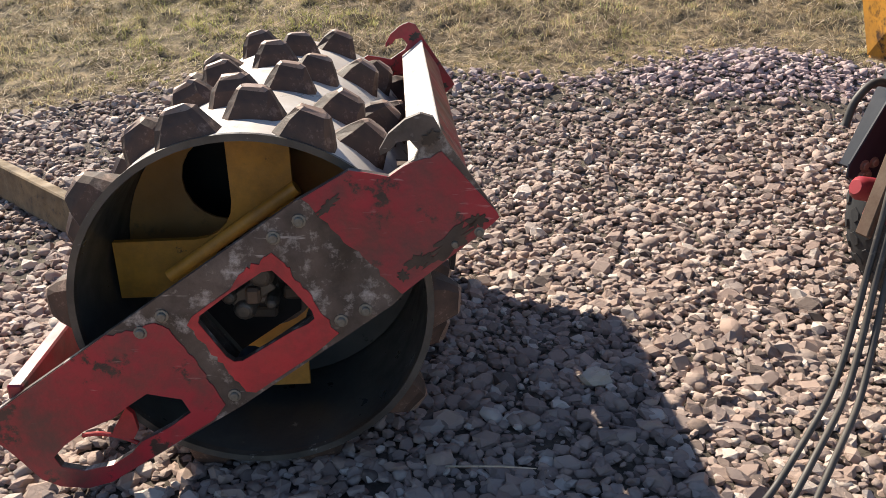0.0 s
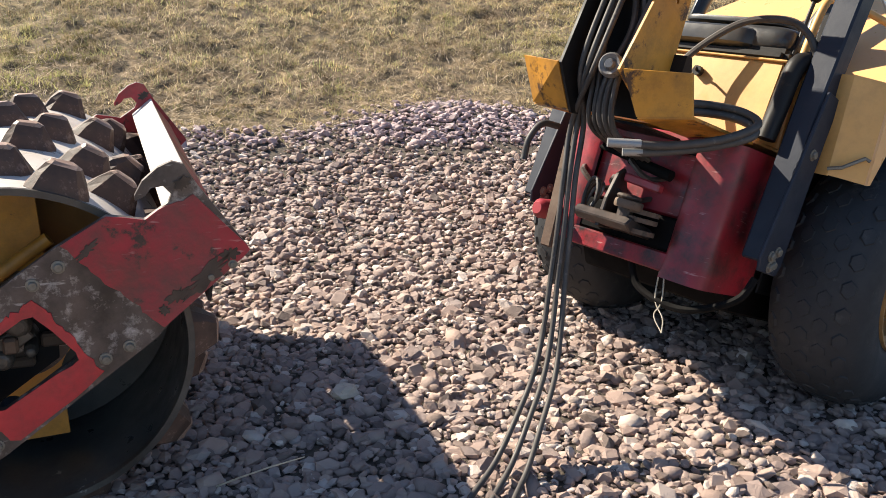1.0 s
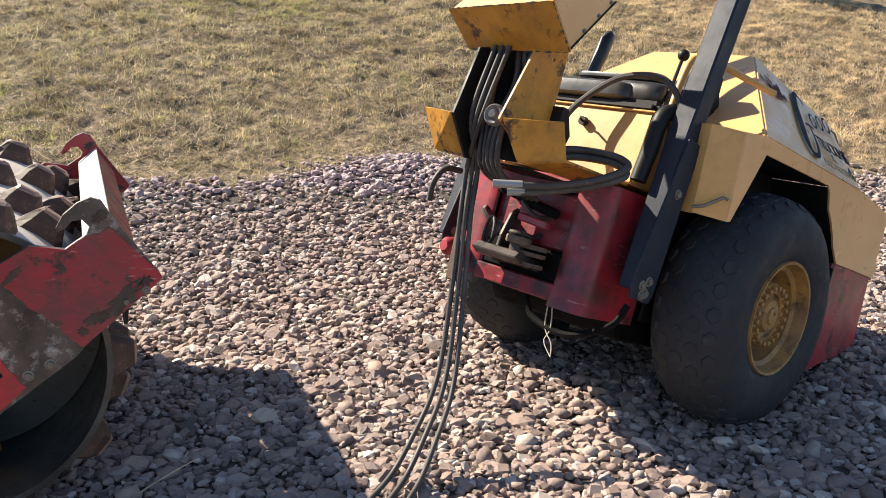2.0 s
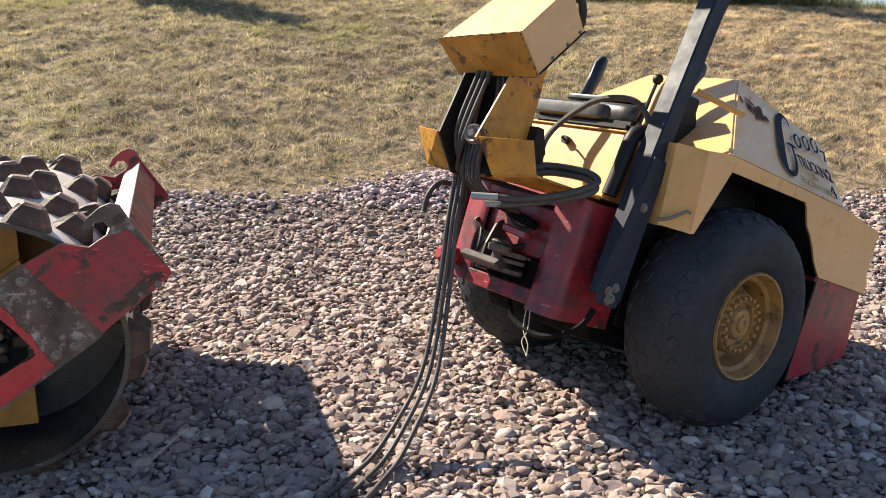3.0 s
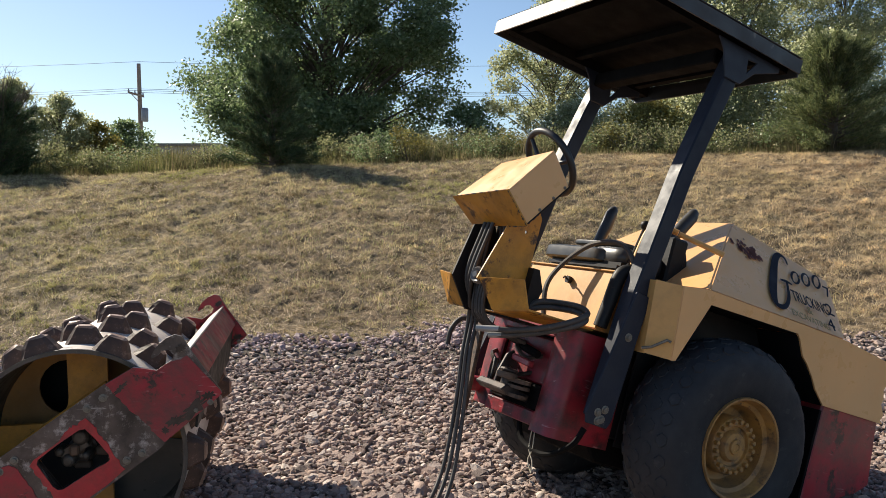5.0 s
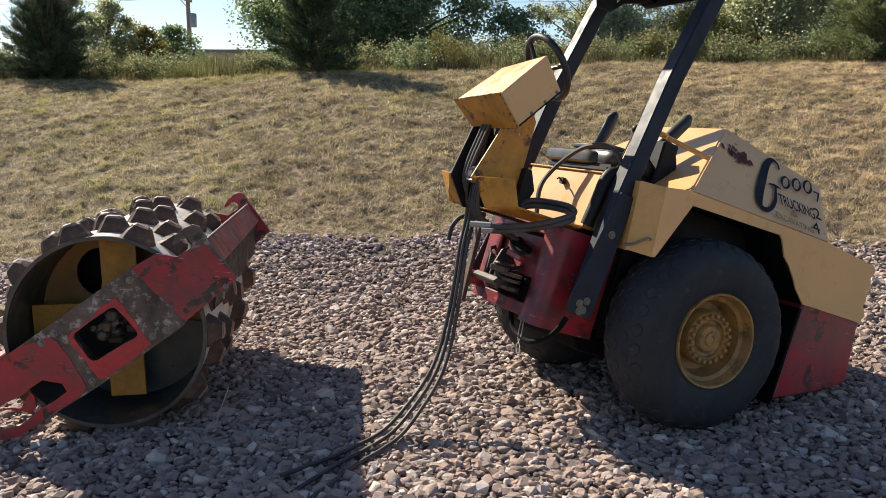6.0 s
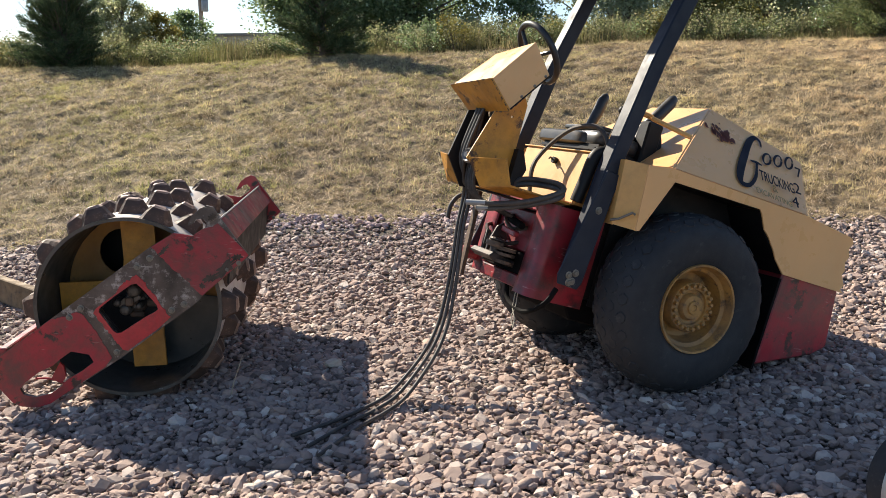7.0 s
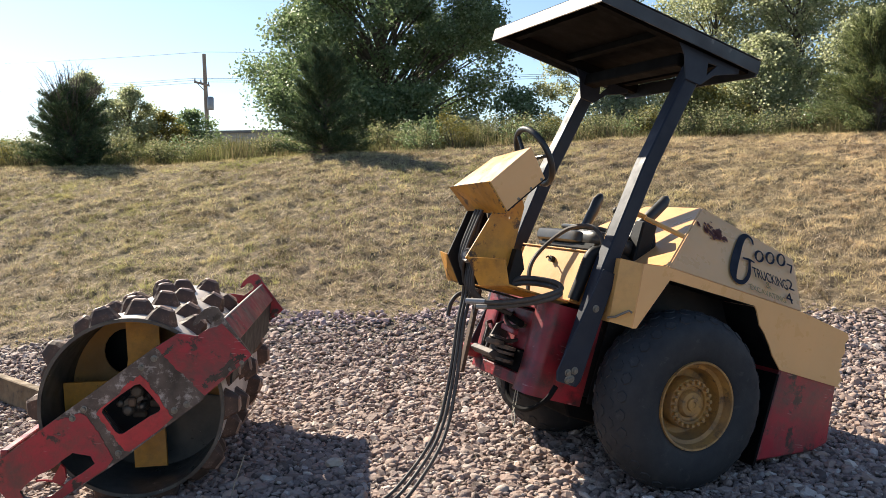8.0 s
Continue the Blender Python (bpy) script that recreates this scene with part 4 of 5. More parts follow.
hexa(bm, [(-0.98, 1.03, -0.2), (-0.955, 1.03, -0.2), (-0.955, 1.085, -0.2), (-0.98, 1.085, -0.2), (-1.0, 1.05, 0.34), (-0.975, 1.05, 0.34), (-0.975, 1.1, 0.34), (-1.0, 1.1, 0.34)])
part("hitch_bar", bm, M_RUSTY, tractor, "rusty upright bar", bevel=0.005)
bm = bmesh.new()
tube(bm, [(-0.95, 1.18, -0.06), (-0.93, 1.18, -0.06), (-0.8, 1.18, -0.05)], [0.025, 0.042, 0.045], 16)
part("steering_cylinder", bm, M_RED_DIRTY, tractor, "red steering cylinder end", smooth=True)


# roll bar posts and canopy
def post(y0, y1, name):
    bm = bmesh.new()
    line = [(-0.73, -0.02), (-0.68, 0.636), (-0.585, 1.288), (-0.475, 1.78), (-0.415, 2.02)]
    slab(bm, line + [(x + 0.1, z + 0.012) for x, z in line[::-1]], y0, y1)
    ob = part(name, bm, M_NAVY, tractor, "dark blue-grey roll bar post", bevel=0.008)
    bm = bmesh.new()
    slab(bm, [(-0.8, 0.0), (-0.785, -0.05), (-0.65, -0.06), (-0.63, -0.02), (-0.595, 0.45), (-0.578, 0.62), (-0.675, 0.63), (-0.72, 0.4)], y0 - 0.016, y0 - 0.002)
    part("post_foot", bm, M_NAVY, ob, bevel=0.004)
    for x, z in ((-0.7, -0.02), (-0.73, 0.01), (-0.69, 0.03), (-0.72, -0.03), (-0.66, 0.4)):
        shared("bolt", bolt_mesh, ob, Matrix.Translation((x, y0 - 0.016, z)) @ Matrix.Diagonal((1.1, 1, 1.1, 1)))
    bm = bmesh.new()
    slab(bm, [(-0.57, 2.03), (-0.515, 1.97), (-0.465, 1.84), (-0.355, 1.84), (-0.27, 1.93), (-0.1, 2.0), (-0.1, 2.03)], y0 - 0.012, y0 - 0.002, [[(-0.335, 1.985), (-0.27, 1.99), (-0.325, 1.915)]])
    part("gusset", bm, M_NAVY, ob, bevel=0.003)
    return ob


post(0.25, 0.35, "post")
post(1.38, 1.48, "post")
# cross bar coloured near-black in place of the canopy's shade
bm = bmesh.new()
box(bm, -0.47, -0.38, 0.35, 1.38, 1.94, 2.02)
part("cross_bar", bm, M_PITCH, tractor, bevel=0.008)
bm = bmesh.new()
C0x, C1x, C0y, C1y, CB, CT = -1.17, 0.0, 0.19, 1.54, 2.03, 2.12
box(bm, C0x, C1x, C0y, C1y, CT - 0.006, CT)
canopy = part("canopy", bm, M_CANOPY, tractor, "weathered dark sheet-metal canopy", bevel=0.004)
bm = bmesh.new()
for a in ((C0x, C1x, C0y, C0y + 0.008), (C0x, C1x, C1y - 0.008, C1y)):
    box(bm, *a, CB, CT - 0.013)
box(bm, C1x - 0.008, C1x, C0y + 0.0085, C1y - 0.0085, CB - 0.02, CT - 0.013)
part("rim_skirt", bm, M_CANOPY, canopy)
bm = bmesh.new()
box(bm, C0x, C0x + 0.008, C0y + 0.0085, C1y - 0.0085, CB, CT - 0.007)
part("front_skirt", bm, M_CHALK, canopy, "front edge weathered chalky white")
# underside and ribs: deep shade put into the near-black colour
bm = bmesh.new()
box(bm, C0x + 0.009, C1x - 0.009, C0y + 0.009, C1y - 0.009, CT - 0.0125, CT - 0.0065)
part("canopy_lining", bm, M_PITCH, canopy, "canopy underside, its shade put into a near-black colour")
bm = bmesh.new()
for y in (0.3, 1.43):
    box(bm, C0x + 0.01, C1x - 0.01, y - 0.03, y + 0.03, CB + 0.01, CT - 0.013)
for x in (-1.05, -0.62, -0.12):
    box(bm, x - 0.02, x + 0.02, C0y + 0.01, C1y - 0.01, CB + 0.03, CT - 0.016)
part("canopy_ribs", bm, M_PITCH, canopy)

# seat pedestal, seat
bm = bmesh.new()
slab(bm, [(-0.715, 0.4), (-0.3, 0.4), (-0.3, 0.705), (-0.683, 0.715)], 0.43, 1.2)
pedestal = part("seat_pedestal", bm, M_YELLOW, tractor, "yellow pedestal with an ignition switch", bevel=0.01, segs=2)
bm = bmesh.new()
box(bm, -0.695, -0.3, 0.42, 1.21, 0.713, 0.722)
part("pedestal_lid", bm, M_YELLOW, pedestal, bevel=0.003)
bm = bmesh.new()
tube(bm, [(-0.695, 0.77, 0.64), (-0.72, 0.77, 0.64)], 0.02, 10)
tube(bm, [(-0.72, 0.77, 0.64), (-0.74, 0.765, 0.65), (-0.765, 0.74, 0.638)], 0.005, 6)
part("ignition_key", bm, M_BLACK, pedestal)
bm = bmesh.new()
tube(bm, curve([(-0.715, 0.4, 0.42), (-0.7, 0.395, 0.55), (-0.68, 0.39, 0.7), (-0.61, 0.385, 0.745)]), 0.036, 10)
part("pedestal_trim", bm, M_BLACK, pedestal, "black rubber edge trim", smooth=True)
bm = bmesh.new()
box(bm, -0.64, -0.3, 0.46, 1.12, 0.722, 0.78)
part("seat_pan", bm, M_BLACK, tractor, bevel=0.02, segs=2)
def cushion(x0, x1, y0, y1, z0, z1, e=0.42, n=28, h=12):
    """A soft rounded block."""
    bm = bmesh.new()
    c = Vector(((x0 + x1) / 2, (y0 + y1) / 2, (z0 + z1) / 2))

    def soft(v):
        return math.copysign(abs(v) ** e, v)

    rings = []
    for i in range(1, h):
        b = math.pi * (i / h - 0.5)
        rings.append([bm.verts.new(c + Vector((soft(math.cos(b)) * soft(math.cos(a)) * (x1 - x0) / 2, soft(math.cos(b)) * soft(math.sin(a)) * (y1 - y0) / 2, soft(math.sin(b)) * (z1 - z0) / 2))) for a in (2 * math.pi * k / n for k in range(n))])
    for p_, q_ in zip(rings, rings[1:]):
        for k in range(n):
            bm.faces.new((p_[k], p_[(k + 1) % n], q_[(k + 1) % n], q_[k]))
    bm.faces.new(rings[0][::-1])
    bm.faces.new(rings[-1])
    return bm


part("seat", cushion(-0.67, -0.25, 0.6, 1.18, 0.765, 0.855, 0.36), M_VINYL, tractor, "black vinyl seat cushion", smooth=True)
part("seat_bolster", cushion(-0.63, -0.28, 0.46, 0.78, 0.76, 0.875, 0.5), M_VINYL, tractor, "rounded black seat bolster", smooth=True)
part("folded_backrest", cushion(-0.6, -0.22, 0.52, 1.0, 0.872, 0.9, 0.3), M_VINYL, tractor, "thin black backrest folded flat", smooth=True)
for y, top, lean in ((1.1, 1.2, -0.02), (0.53, 1.22, 0.09)):
    bm = bmesh.new()
    spine = [(-0.315, 0.78), (-0.3, 0.96), (-0.262 + 0.6 * lean, top - 0.14), (-0.238 + lean, top - 0.05), (-0.226 + lean, top - 0.015), (-0.222 + lean, top)]
    tube(bm, [(x, y + 0.035, z) for x, z in spine], [0.026, 0.032, 0.037, 0.036, 0.026, 0.008], 14)
    part("armrest", bm, M_VINYL, tractor, "black padded armrest folded up", smooth=True)
bm = bmesh.new()
box(bm, -0.36, -0.25, 0.42, 0.52, 0.72, 1.0)
tube(bm, curve([(-0.3, 0.45, 0.7), (-0.24, 0.45, 0.85), (-0.28, 0.46, 0.98)]), 0.03, 8)
part("control_block", bm, M_BLACK, tractor, bevel=0.02)

# steering console
bm = bmesh.new()
near = [(-1.395, 0.485, 0.925), (-1.236, 0.485, 0.799), (-1.054, 0.485, 1.051), (-1.197, 0.485, 1.2)]
far = [(-1.374, 1.06, 0.902), (-1.208, 1.06, 0.799), (-1.03, 1.06, 1.04), (-1.143, 1.06, 1.177)]
hexa(bm, near + far)
console_chips = bmesh.new()
rnd = random.Random(9)
for p0, p1 in (((-1.404, 0.479, 0.928), (-1.24, 0.479, 0.789)), (near[1], near[2]), ((-1.24, 0.479, 0.789), (-1.212, 1.066, 0.79)), ((-1.404, 0.479, 0.928), (-1.383, 1.066, 0.905))):
    f = 0.02
    while f < 0.97:
        g = min(0.99, f + rnd.uniform(0.03, 0.12))
        a, b = Vector(p0).lerp(Vector(p1), f), Vector(p0).lerp(Vector(p1), g)
        r = rnd.uniform(0.002, 0.0055)
        tube(console_chips, [a, a.lerp(b, 0.4), b], [r * 0.4, r, r * 0.4], 6)
        f = g + rnd.uniform(0.0, 0.09)
console = part("console_box", bm, M_HOOD, tractor, "faded yellow steering console box", bevel=0.004)
part("worn_edges", console_chips, M_GREASE, console, "paint chipped to dark steel along the edges")
bm = bmesh.new()
hexa(bm, [(-1.404, 0.479, 0.928), (-1.396, 0.479, 0.934), (-1.374, 1.066, 0.911), (-1.383, 1.066, 0.905), (-1.24, 0.479, 0.789), (-1.232, 0.479, 0.795), (-1.204, 1.066, 0.796), (-1.212, 1.066, 0.79)])
part("front_cover", bm, M_YELLOW_OLD, console, "chipped orange-yellow front cover")
bm = bmesh.new()
tube(bm, [(-1.24, 0.4835, 0.802), (-1.054, 0.4835, 1.054)], 0.004, 5)
part("black_seam", bm, M_BLACK, console)
for x, z in ((-1.19, 0.89), (-1.08, 1.04), (-1.13, 0.97)):
    shared("bolt", bolt_mesh, console, Matrix.Translation((x, 0.4845, z)) @ Matrix.Diagonal((0.45, 0.45, 0.45, 1)))
LEG = [(-1.335, 0.49), (-1.17, 0.4), (-1.06, 0.42), (-1.02, 0.5), (-1.045, 0.6), (-1.05, 0.88), (-1.1, 0.95), (-1.21, 0.83), (-1.24, 0.795)]
bm = bmesh.new()
slab(bm, LEG, 0.655, 0.665, [[(-1.125 + 0.009 * math.cos(a), 0.79 + 0.009 * math.sin(a)) for a in np.linspace(0, 2 * np.pi, 8, endpoint=False)]])
part("console_leg", bm, M_YELLOW_OLD, tractor, "bent chipped yellow side plate of the console")
bm = bmesh.new()
slab(bm, [(-1.055, 0.4), (-1.0, 0.42), (-0.97, 0.52), (-1.02, 0.62), (-1.055, 0.62)], 0.6, 0.654)
part("leg_bracket", bm, M_BLACK, tractor, "black bracket behind the leg")
bm = bmesh.new()
slab(bm, [(-1.33, 0.49), (-1.2, 0.33), (-1.1, 0.34), (-1.1, 0.7), (-1.16, 0.82), (-1.28, 0.78)], 0.925, 0.937)
part("console_leg", bm, M_BLACK, tractor, "black side plate of the console")
bm = bmesh.new()
hexa(bm, [(-1.115, 0.666, 0.36), (-1.105, 0.666, 0.36), (-1.105, 0.924, 0.36), (-1.115, 0.924, 0.36), (-1.14, 0.666, 0.82), (-1.13, 0.666, 0.82), (-1.13, 0.924, 0.82), (-1.14, 0.924, 0.82)])
part("console_back", bm, M_BLACK, tractor, "black plate behind the hoses")
# step trays: an angled front plate with a floor behind it
for k, (pl, pr, bl, br) in enumerate((((-1.332, 0.643, 0.494), (-1.185, 0.47, 0.535), (-1.23, 0.61, 0.355), (-1.125, 0.46, 0.4)), ((-1.285, 1.163, 0.505), (-1.335, 0.94, 0.49), (-1.2, 1.13, 0.345), (-1.2, 0.95, 0.345)))):
    d = Vector((0.008, 0.0, 0.004))
    bm = bmesh.new()
    hexa(bm, [bl, br, Vector(br) + d, Vector(bl) + d, pl, pr, Vector(pr) + d, Vector(pl) + d])
    part("tray", bm, M_YELLOW_OLD, tractor, "chipped yellow step tray")
    bm = bmesh.new()
    e = [Vector(bl) + d, Vector(br) + d, Vector((-0.72, 0.44, 0.4)) if k == 0 else Vector((-0.72, 0.95, 0.38)), Vector((-0.72, 0.65, 0.37)) if k == 0 else Vector((-0.72, 1.15, 0.38))]
    hexa(bm, [q - Vector((0, 0, 0.01)) for q in e] + e)
    part("tray_floor", bm, M_YELLOW_OLD, tractor, "worn yellow tray floor")
bm = bmesh.new()
box(bm, -1.1, -0.72, 0.668, 0.922, 0.338, 0.348)
part("floor_plate", bm, M_BLACK, tractor, "black floor plate")
bm = bmesh.new()
q = lathe(bm, [(0.0001, -0.045), (0.02, -0.045), (0.03, -0.02), (0.05, -0.03), (0.062, -0.01), (0.062, 0.015), (0.04, 0.03), (0.0001, 0.03)], 20)
bmesh.ops.transform(bm, matrix=pose(-1.285, 0.735, 0.51, 0, 0, -70) @ Matrix.Scale(0.72, 4), verts=bm.verts)
part("horn", bm, M_HORN, tractor, "round grey horn", smooth=True)
# steering wheel
sw_c = Vector((-1.0, 0.8, 1.215))
sw_m = Matrix.Translation(sw_c) @ Vector((0, 0, 1)).rotation_difference(Vector((0.76, 0, 0.65))).to_matrix().to_4x4()
bm = bmesh.new()
loop = [sw_m @ Vector((0.183 * math.cos(a), 0.183 * math.sin(a), 0)) for a in np.linspace(0, 2 * np.pi, 40)]
tube(bm, loop, 0.019, 10, cap=False)
wheel_rim = part("steering_wheel", bm, M_VINYL, tractor, "black steering wheel", smooth=True)
bm = bmesh.new()
for a in (0.5, 0.5 + 2.1, 0.5 + 4.2):
    tube(bm, [sw_m @ Vector((0.03 * math.cos(a), 0.03 * math.sin(a), -0.05)), sw_m @ Vector((0.185 * math.cos(a), 0.185 * math.sin(a), 0))], 0.012, 8)
tube(bm, [sw_m @ Vector((0, 0, -0.03)), sw_m @ Vector((0, 0, -0.16))], [0.05, 0.03], 12)
part("spokes", bm, M_VINYL, wheel_rim, smooth=True)

# lever, grab bars
bm = bmesh.new()
tube(bm, [(-0.6, 0.46, 0.72), (-0.57, 0.465, 0.85), (-0.535, 0.473, 0.99)], 0.008, 8)
lever = part("lever", bm, M_BLACK, tractor)
bm = bmesh.new()
bmesh.ops.create_uvsphere(bm, u_segments=14, v_segments=10, radius=0.026, matrix=Matrix.Translation((-0.532, 0.473, 1.01)))
part("knob", bm, M_BLACK, lever, "black ball knob", smooth=True)
bm = bmesh.new()
tube(bm, curve([(-0.6, 0.42, 0.7), (-0.58, 0.42, 0.85), (-0.55, 0.42, 0.97), (-0.5, 0.42, 1.01), (-0.44, 0.4, 1.02), (-0.4, 0.36, 1.01)]), 0.016, 10)
tube(bm, [(-0.42, 0.33, 1.0), (-0.24, 0.17, 0.945)], 0.014, 10)
part("grab_rail", bm, M_YELLOW, tractor, "bent yellow grab rail", smooth=True)

# clutter in the front opening
for k in range(3):
    bm = bmesh.new()
    ring = [(-0.93 + 0.012 * k + 0.02 * math.cos(a), 0.94 + 0.045 * math.cos(a + 0.3 * k), 0.05 + (0.075 - 0.008 * k) * math.sin(a)) for a in np.linspace(0, 2 * math.pi, 22)]
    tube(bm, ring, 0.008, 6, cap=False)
    part("coiled_cable", bm, (M_HOSE, M_RUSTY, M_HORN)[k], tractor, "small coil of cable")
bm = bmesh.new()
tube(bm, [(-0.87, 0.64, 0.2), (-0.87, 0.84, 0.23)], [0.022, 0.022], 12)
tube(bm, [(-0.87, 0.84, 0.23), (-0.87, 1.0, 0.255)], [0.011, 0.011], 10)
part("small_ram", bm, M_PITCH, tractor, "small oily hydraulic ram", smooth=True)
bm = bmesh.new()
hexa(bm, [(-0.9, 0.66, 0.125), (-0.86, 0.66, 0.125), (-0.86, 0.83, 0.14), (-0.9, 0.83, 0.14), (-0.9, 0.66, 0.16), (-0.86, 0.66, 0.16), (-0.86, 0.83, 0.175), (-0.9, 0.83, 0.175)])
part("red_bracket", bm, M_RED, tractor, "small red bracket", bevel=0.006)
bm = bmesh.new()
slab(bm, [(-0.96, -0.06), (-0.86, -0.06), (-0.83, 0.1), (-0.88, 0.19), (-0.92, 0.16), (-0.95, 0.06)], 0.84, 0.86)
part("link_plate", bm, M_GREASE, tractor, "bare metal link plate", bevel=0.004)
for z in (-0.045, 0.0, 0.03):
    bm = bmesh.new()
    n = 14
    lo = [(-0.9 + 0.065 * math.cos(2 * math.pi * j / n), 0.71 + 0.085 * math.sin(2 * math.pi * j / n)) for j in range(n)]
    a = [bm.verts.new((x, y, z)) for x, y in lo]
    b = [bm.verts.new((x, y, z + 0.018)) for x, y in lo]
    bm.faces.new(a[::-1])
    bm.faces.new(b)
    for j in range(n):
        bm.faces.new((a[j], a[(j + 1) % n], b[(j + 1) % n], b[j]))
    part("hitch_disc", bm, M_RUSTY, tractor, "rusty stacked hitch disc")
for y, z in ((0.68, 0.2), (0.74, 0.1), (0.9, 0.12)):
    bm = bmesh.new()
    tube(bm, curve([(-0.8, y, z), (-0.88, y + 0.05, z - 0.03), (-0.89, y + 0.14, z + 0.02), (-0.81, y + 0.2, z + 0.05)], 5), 0.012, 6)
    part("valve_pipe", bm, M_GREASE, tractor, "oily pipe", smooth=True)
bm = bmesh.new()
box(bm, -0.81, -0.7, 0.56, 1.04, 0.05, 0.3)
part("inner_box", bm, M_RED_DIRTY, tractor, "grimy red box behind the hitch", bevel=0.01)
# block coloured near-black: the opening's shade is put into the colour
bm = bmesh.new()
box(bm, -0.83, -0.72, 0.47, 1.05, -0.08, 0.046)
part("valve_block", bm, M_PITCH, tractor, "near-black valve block", bevel=0.006)

# hoses on the machine
rnd = random.Random(11)
for k in range(5):
    bm = bmesh.new()
    y = 0.7 + k * 0.045
    tube(bm, curve([(-1.2 + rnd.uniform(-.03, .03), y, 0.8), (-1.21 + rnd.uniform(-.03, .03), y + rnd.uniform(-.03, .03), 0.66), (-1.22, y * 0.6 + 0.32, 0.45), (-1.16, y * 0.6 + 0.32, 0.3), (-0.9, y * 0.6 + 0.32, 0.24)]), rnd.choice((0.009, 0.012)), 8)
    part("console_hose", bm, M_HOSE, tractor, "black hydraulic hose", smooth=True)
for k, end in enumerate(((-1.235, 0.68, 0.25), (-1.17, 0.655, 0.235))):
    dz, dr = 0.03 * k, 0.03 * k
    bm = bmesh.new()
    tube(bm, curve([end, (-1.1, 0.55 + dr, 0.29 - dz), (-0.98, 0.44 + dr, 0.35 - dz), (-0.87, 0.385, 0.42 - dz), (-0.815, 0.395, 0.465 - dz), (-0.83, 0.47, 0.49 - dz), (-0.92, 0.56, 0.48 - dz), (-1.0, 0.6, 0.45 - dz), (-1.03, 0.63, 0.37)]), 0.0155, 10)
    part("looped_hose", bm, M_HOSE, tractor, "looped grey-black hose", smooth=True)
    bm = bmesh.new()
    a, b = Vector(end), Vector((-1.1, 0.55 + dr, 0.29 - dz))
    tube(bm, [a + (a - b).normalized() * 0.012, a, a.lerp(b, 0.55)], 0.0165, 14)
    part("pale_sleeve", bm, M_GALV, tractor, "pale grey hose sleeve", smooth=True)
bm = bmesh.new()
tube(bm, curve([(-0.84, 0.72, 0.4), (-0.84, 0.77, 0.55), (-0.8, 0.78, 0.66), (-0.76, 0.69, 0.78), (-0.72, 0.6, 0.85), (-0.68, 0.47, 0.87), (-0.66, 0.39, 0.83), (-0.63, 0.34, 0.75)]), 0.014, 8)
part("seat_hose", bm, M_HOSE, tractor, "black hose arching over the seat", smooth=True)
bm = bmesh.new()
tube(bm, curve([(-0.8, 0.76, -0.1), (-0.8, 0.74, -0.18), (-0.8, 0.68, -0.25), (-0.8, 0.53, -0.278), (-0.8, 0.4, -0.25), (-0.8, 0.27, -0.17), (-0.78, 0.24, -0.08)]), 0.015, 8)
part("sagging_hose", bm, M_PITCH, tractor, "oily hose sagging under the frame", smooth=True)
bm = bmesh.new()
for k in range(2):
    tube(bm, curve([(-0.81, 0.59 + k * 0.02, -0.14), (-0.81, 0.56 + k * 0.03, -0.27), (-0.81, 0.575 - k * 0.04, -0.33), (-0.81, 0.52, -0.385)]), 0.003, 5)
part("twine", bm, M_TWINE, tractor, "pale twine hanging down")
bm = bmesh.new()
tube(bm, curve([(-0.98, 1.16, 0.29), (-1.06, 1.18, 0.28), (-1.1, 1.19, 0.21), (-1.1, 1.19, 0.12)]), [0.014] * 24 + [0.017], 10)
part("bent_pipe", bm, M_HOSE, tractor, "black bent pipe", smooth=True)


# lettering on the hood
def text_on(body, size, x, z, material, name, turn=0.0, sx=1.0, lean=0.45):
    cu = bpy.data.curves.new(name, "FONT")
    cu.body, cu.size, cu.extrude, cu.align_x = body, size, 0.001, "LEFT"
    tmp = bpy.data.objects.new(name, cu)
    scene.collection.objects.link(tmp)
    bpy.context.view_layer.update()
    me = bpy.data.meshes.new_from_object(tmp.evaluated_get(bpy.context.evaluated_depsgraph_get()))
    bpy.data.objects.remove(tmp)
    me.materials.clear()
    me.materials.append(material)
    ob = new(name, me)
    ob.parent = hood
    up = Vector((0, 0.93, 1.0)).normalized()
    rot = Matrix((Vector((1, 0, 0)), up, HN)).transposed().to_4x4()
    ob.matrix_basis = Matrix.Translation(on_hood(x, z)) @ rot @ Matrix(((1, lean, 0, 0), (0, 1, 0, 0), (0, 0, 1, 0), (0, 0, 0, 1))) @ pose(0, 0, 0, 0, 0, turn) @ Matrix.Diagonal((sx, 1, 1, 1))
    return ob


text_on("TRUCKING", 0.115, 0.363, 0.855, M_INK, "lettering", 0, 0.44)
text_on("&", 0.075, 0.44, 0.807, M_INK_PALE, "lettering", 0, 0.8)
text_on("EXCAVATING", 0.06, 0.28, 0.763, M_INK_PALE, "lettering", 0, 0.7)
for ch, x, z in (("7", 0.731, 0.963), ("2", 0.652, 0.849), ("4", 0.584, 0.758)):
    text_on(ch, 0.12, x, z, M_INK, "lettering", 0, 0.85)


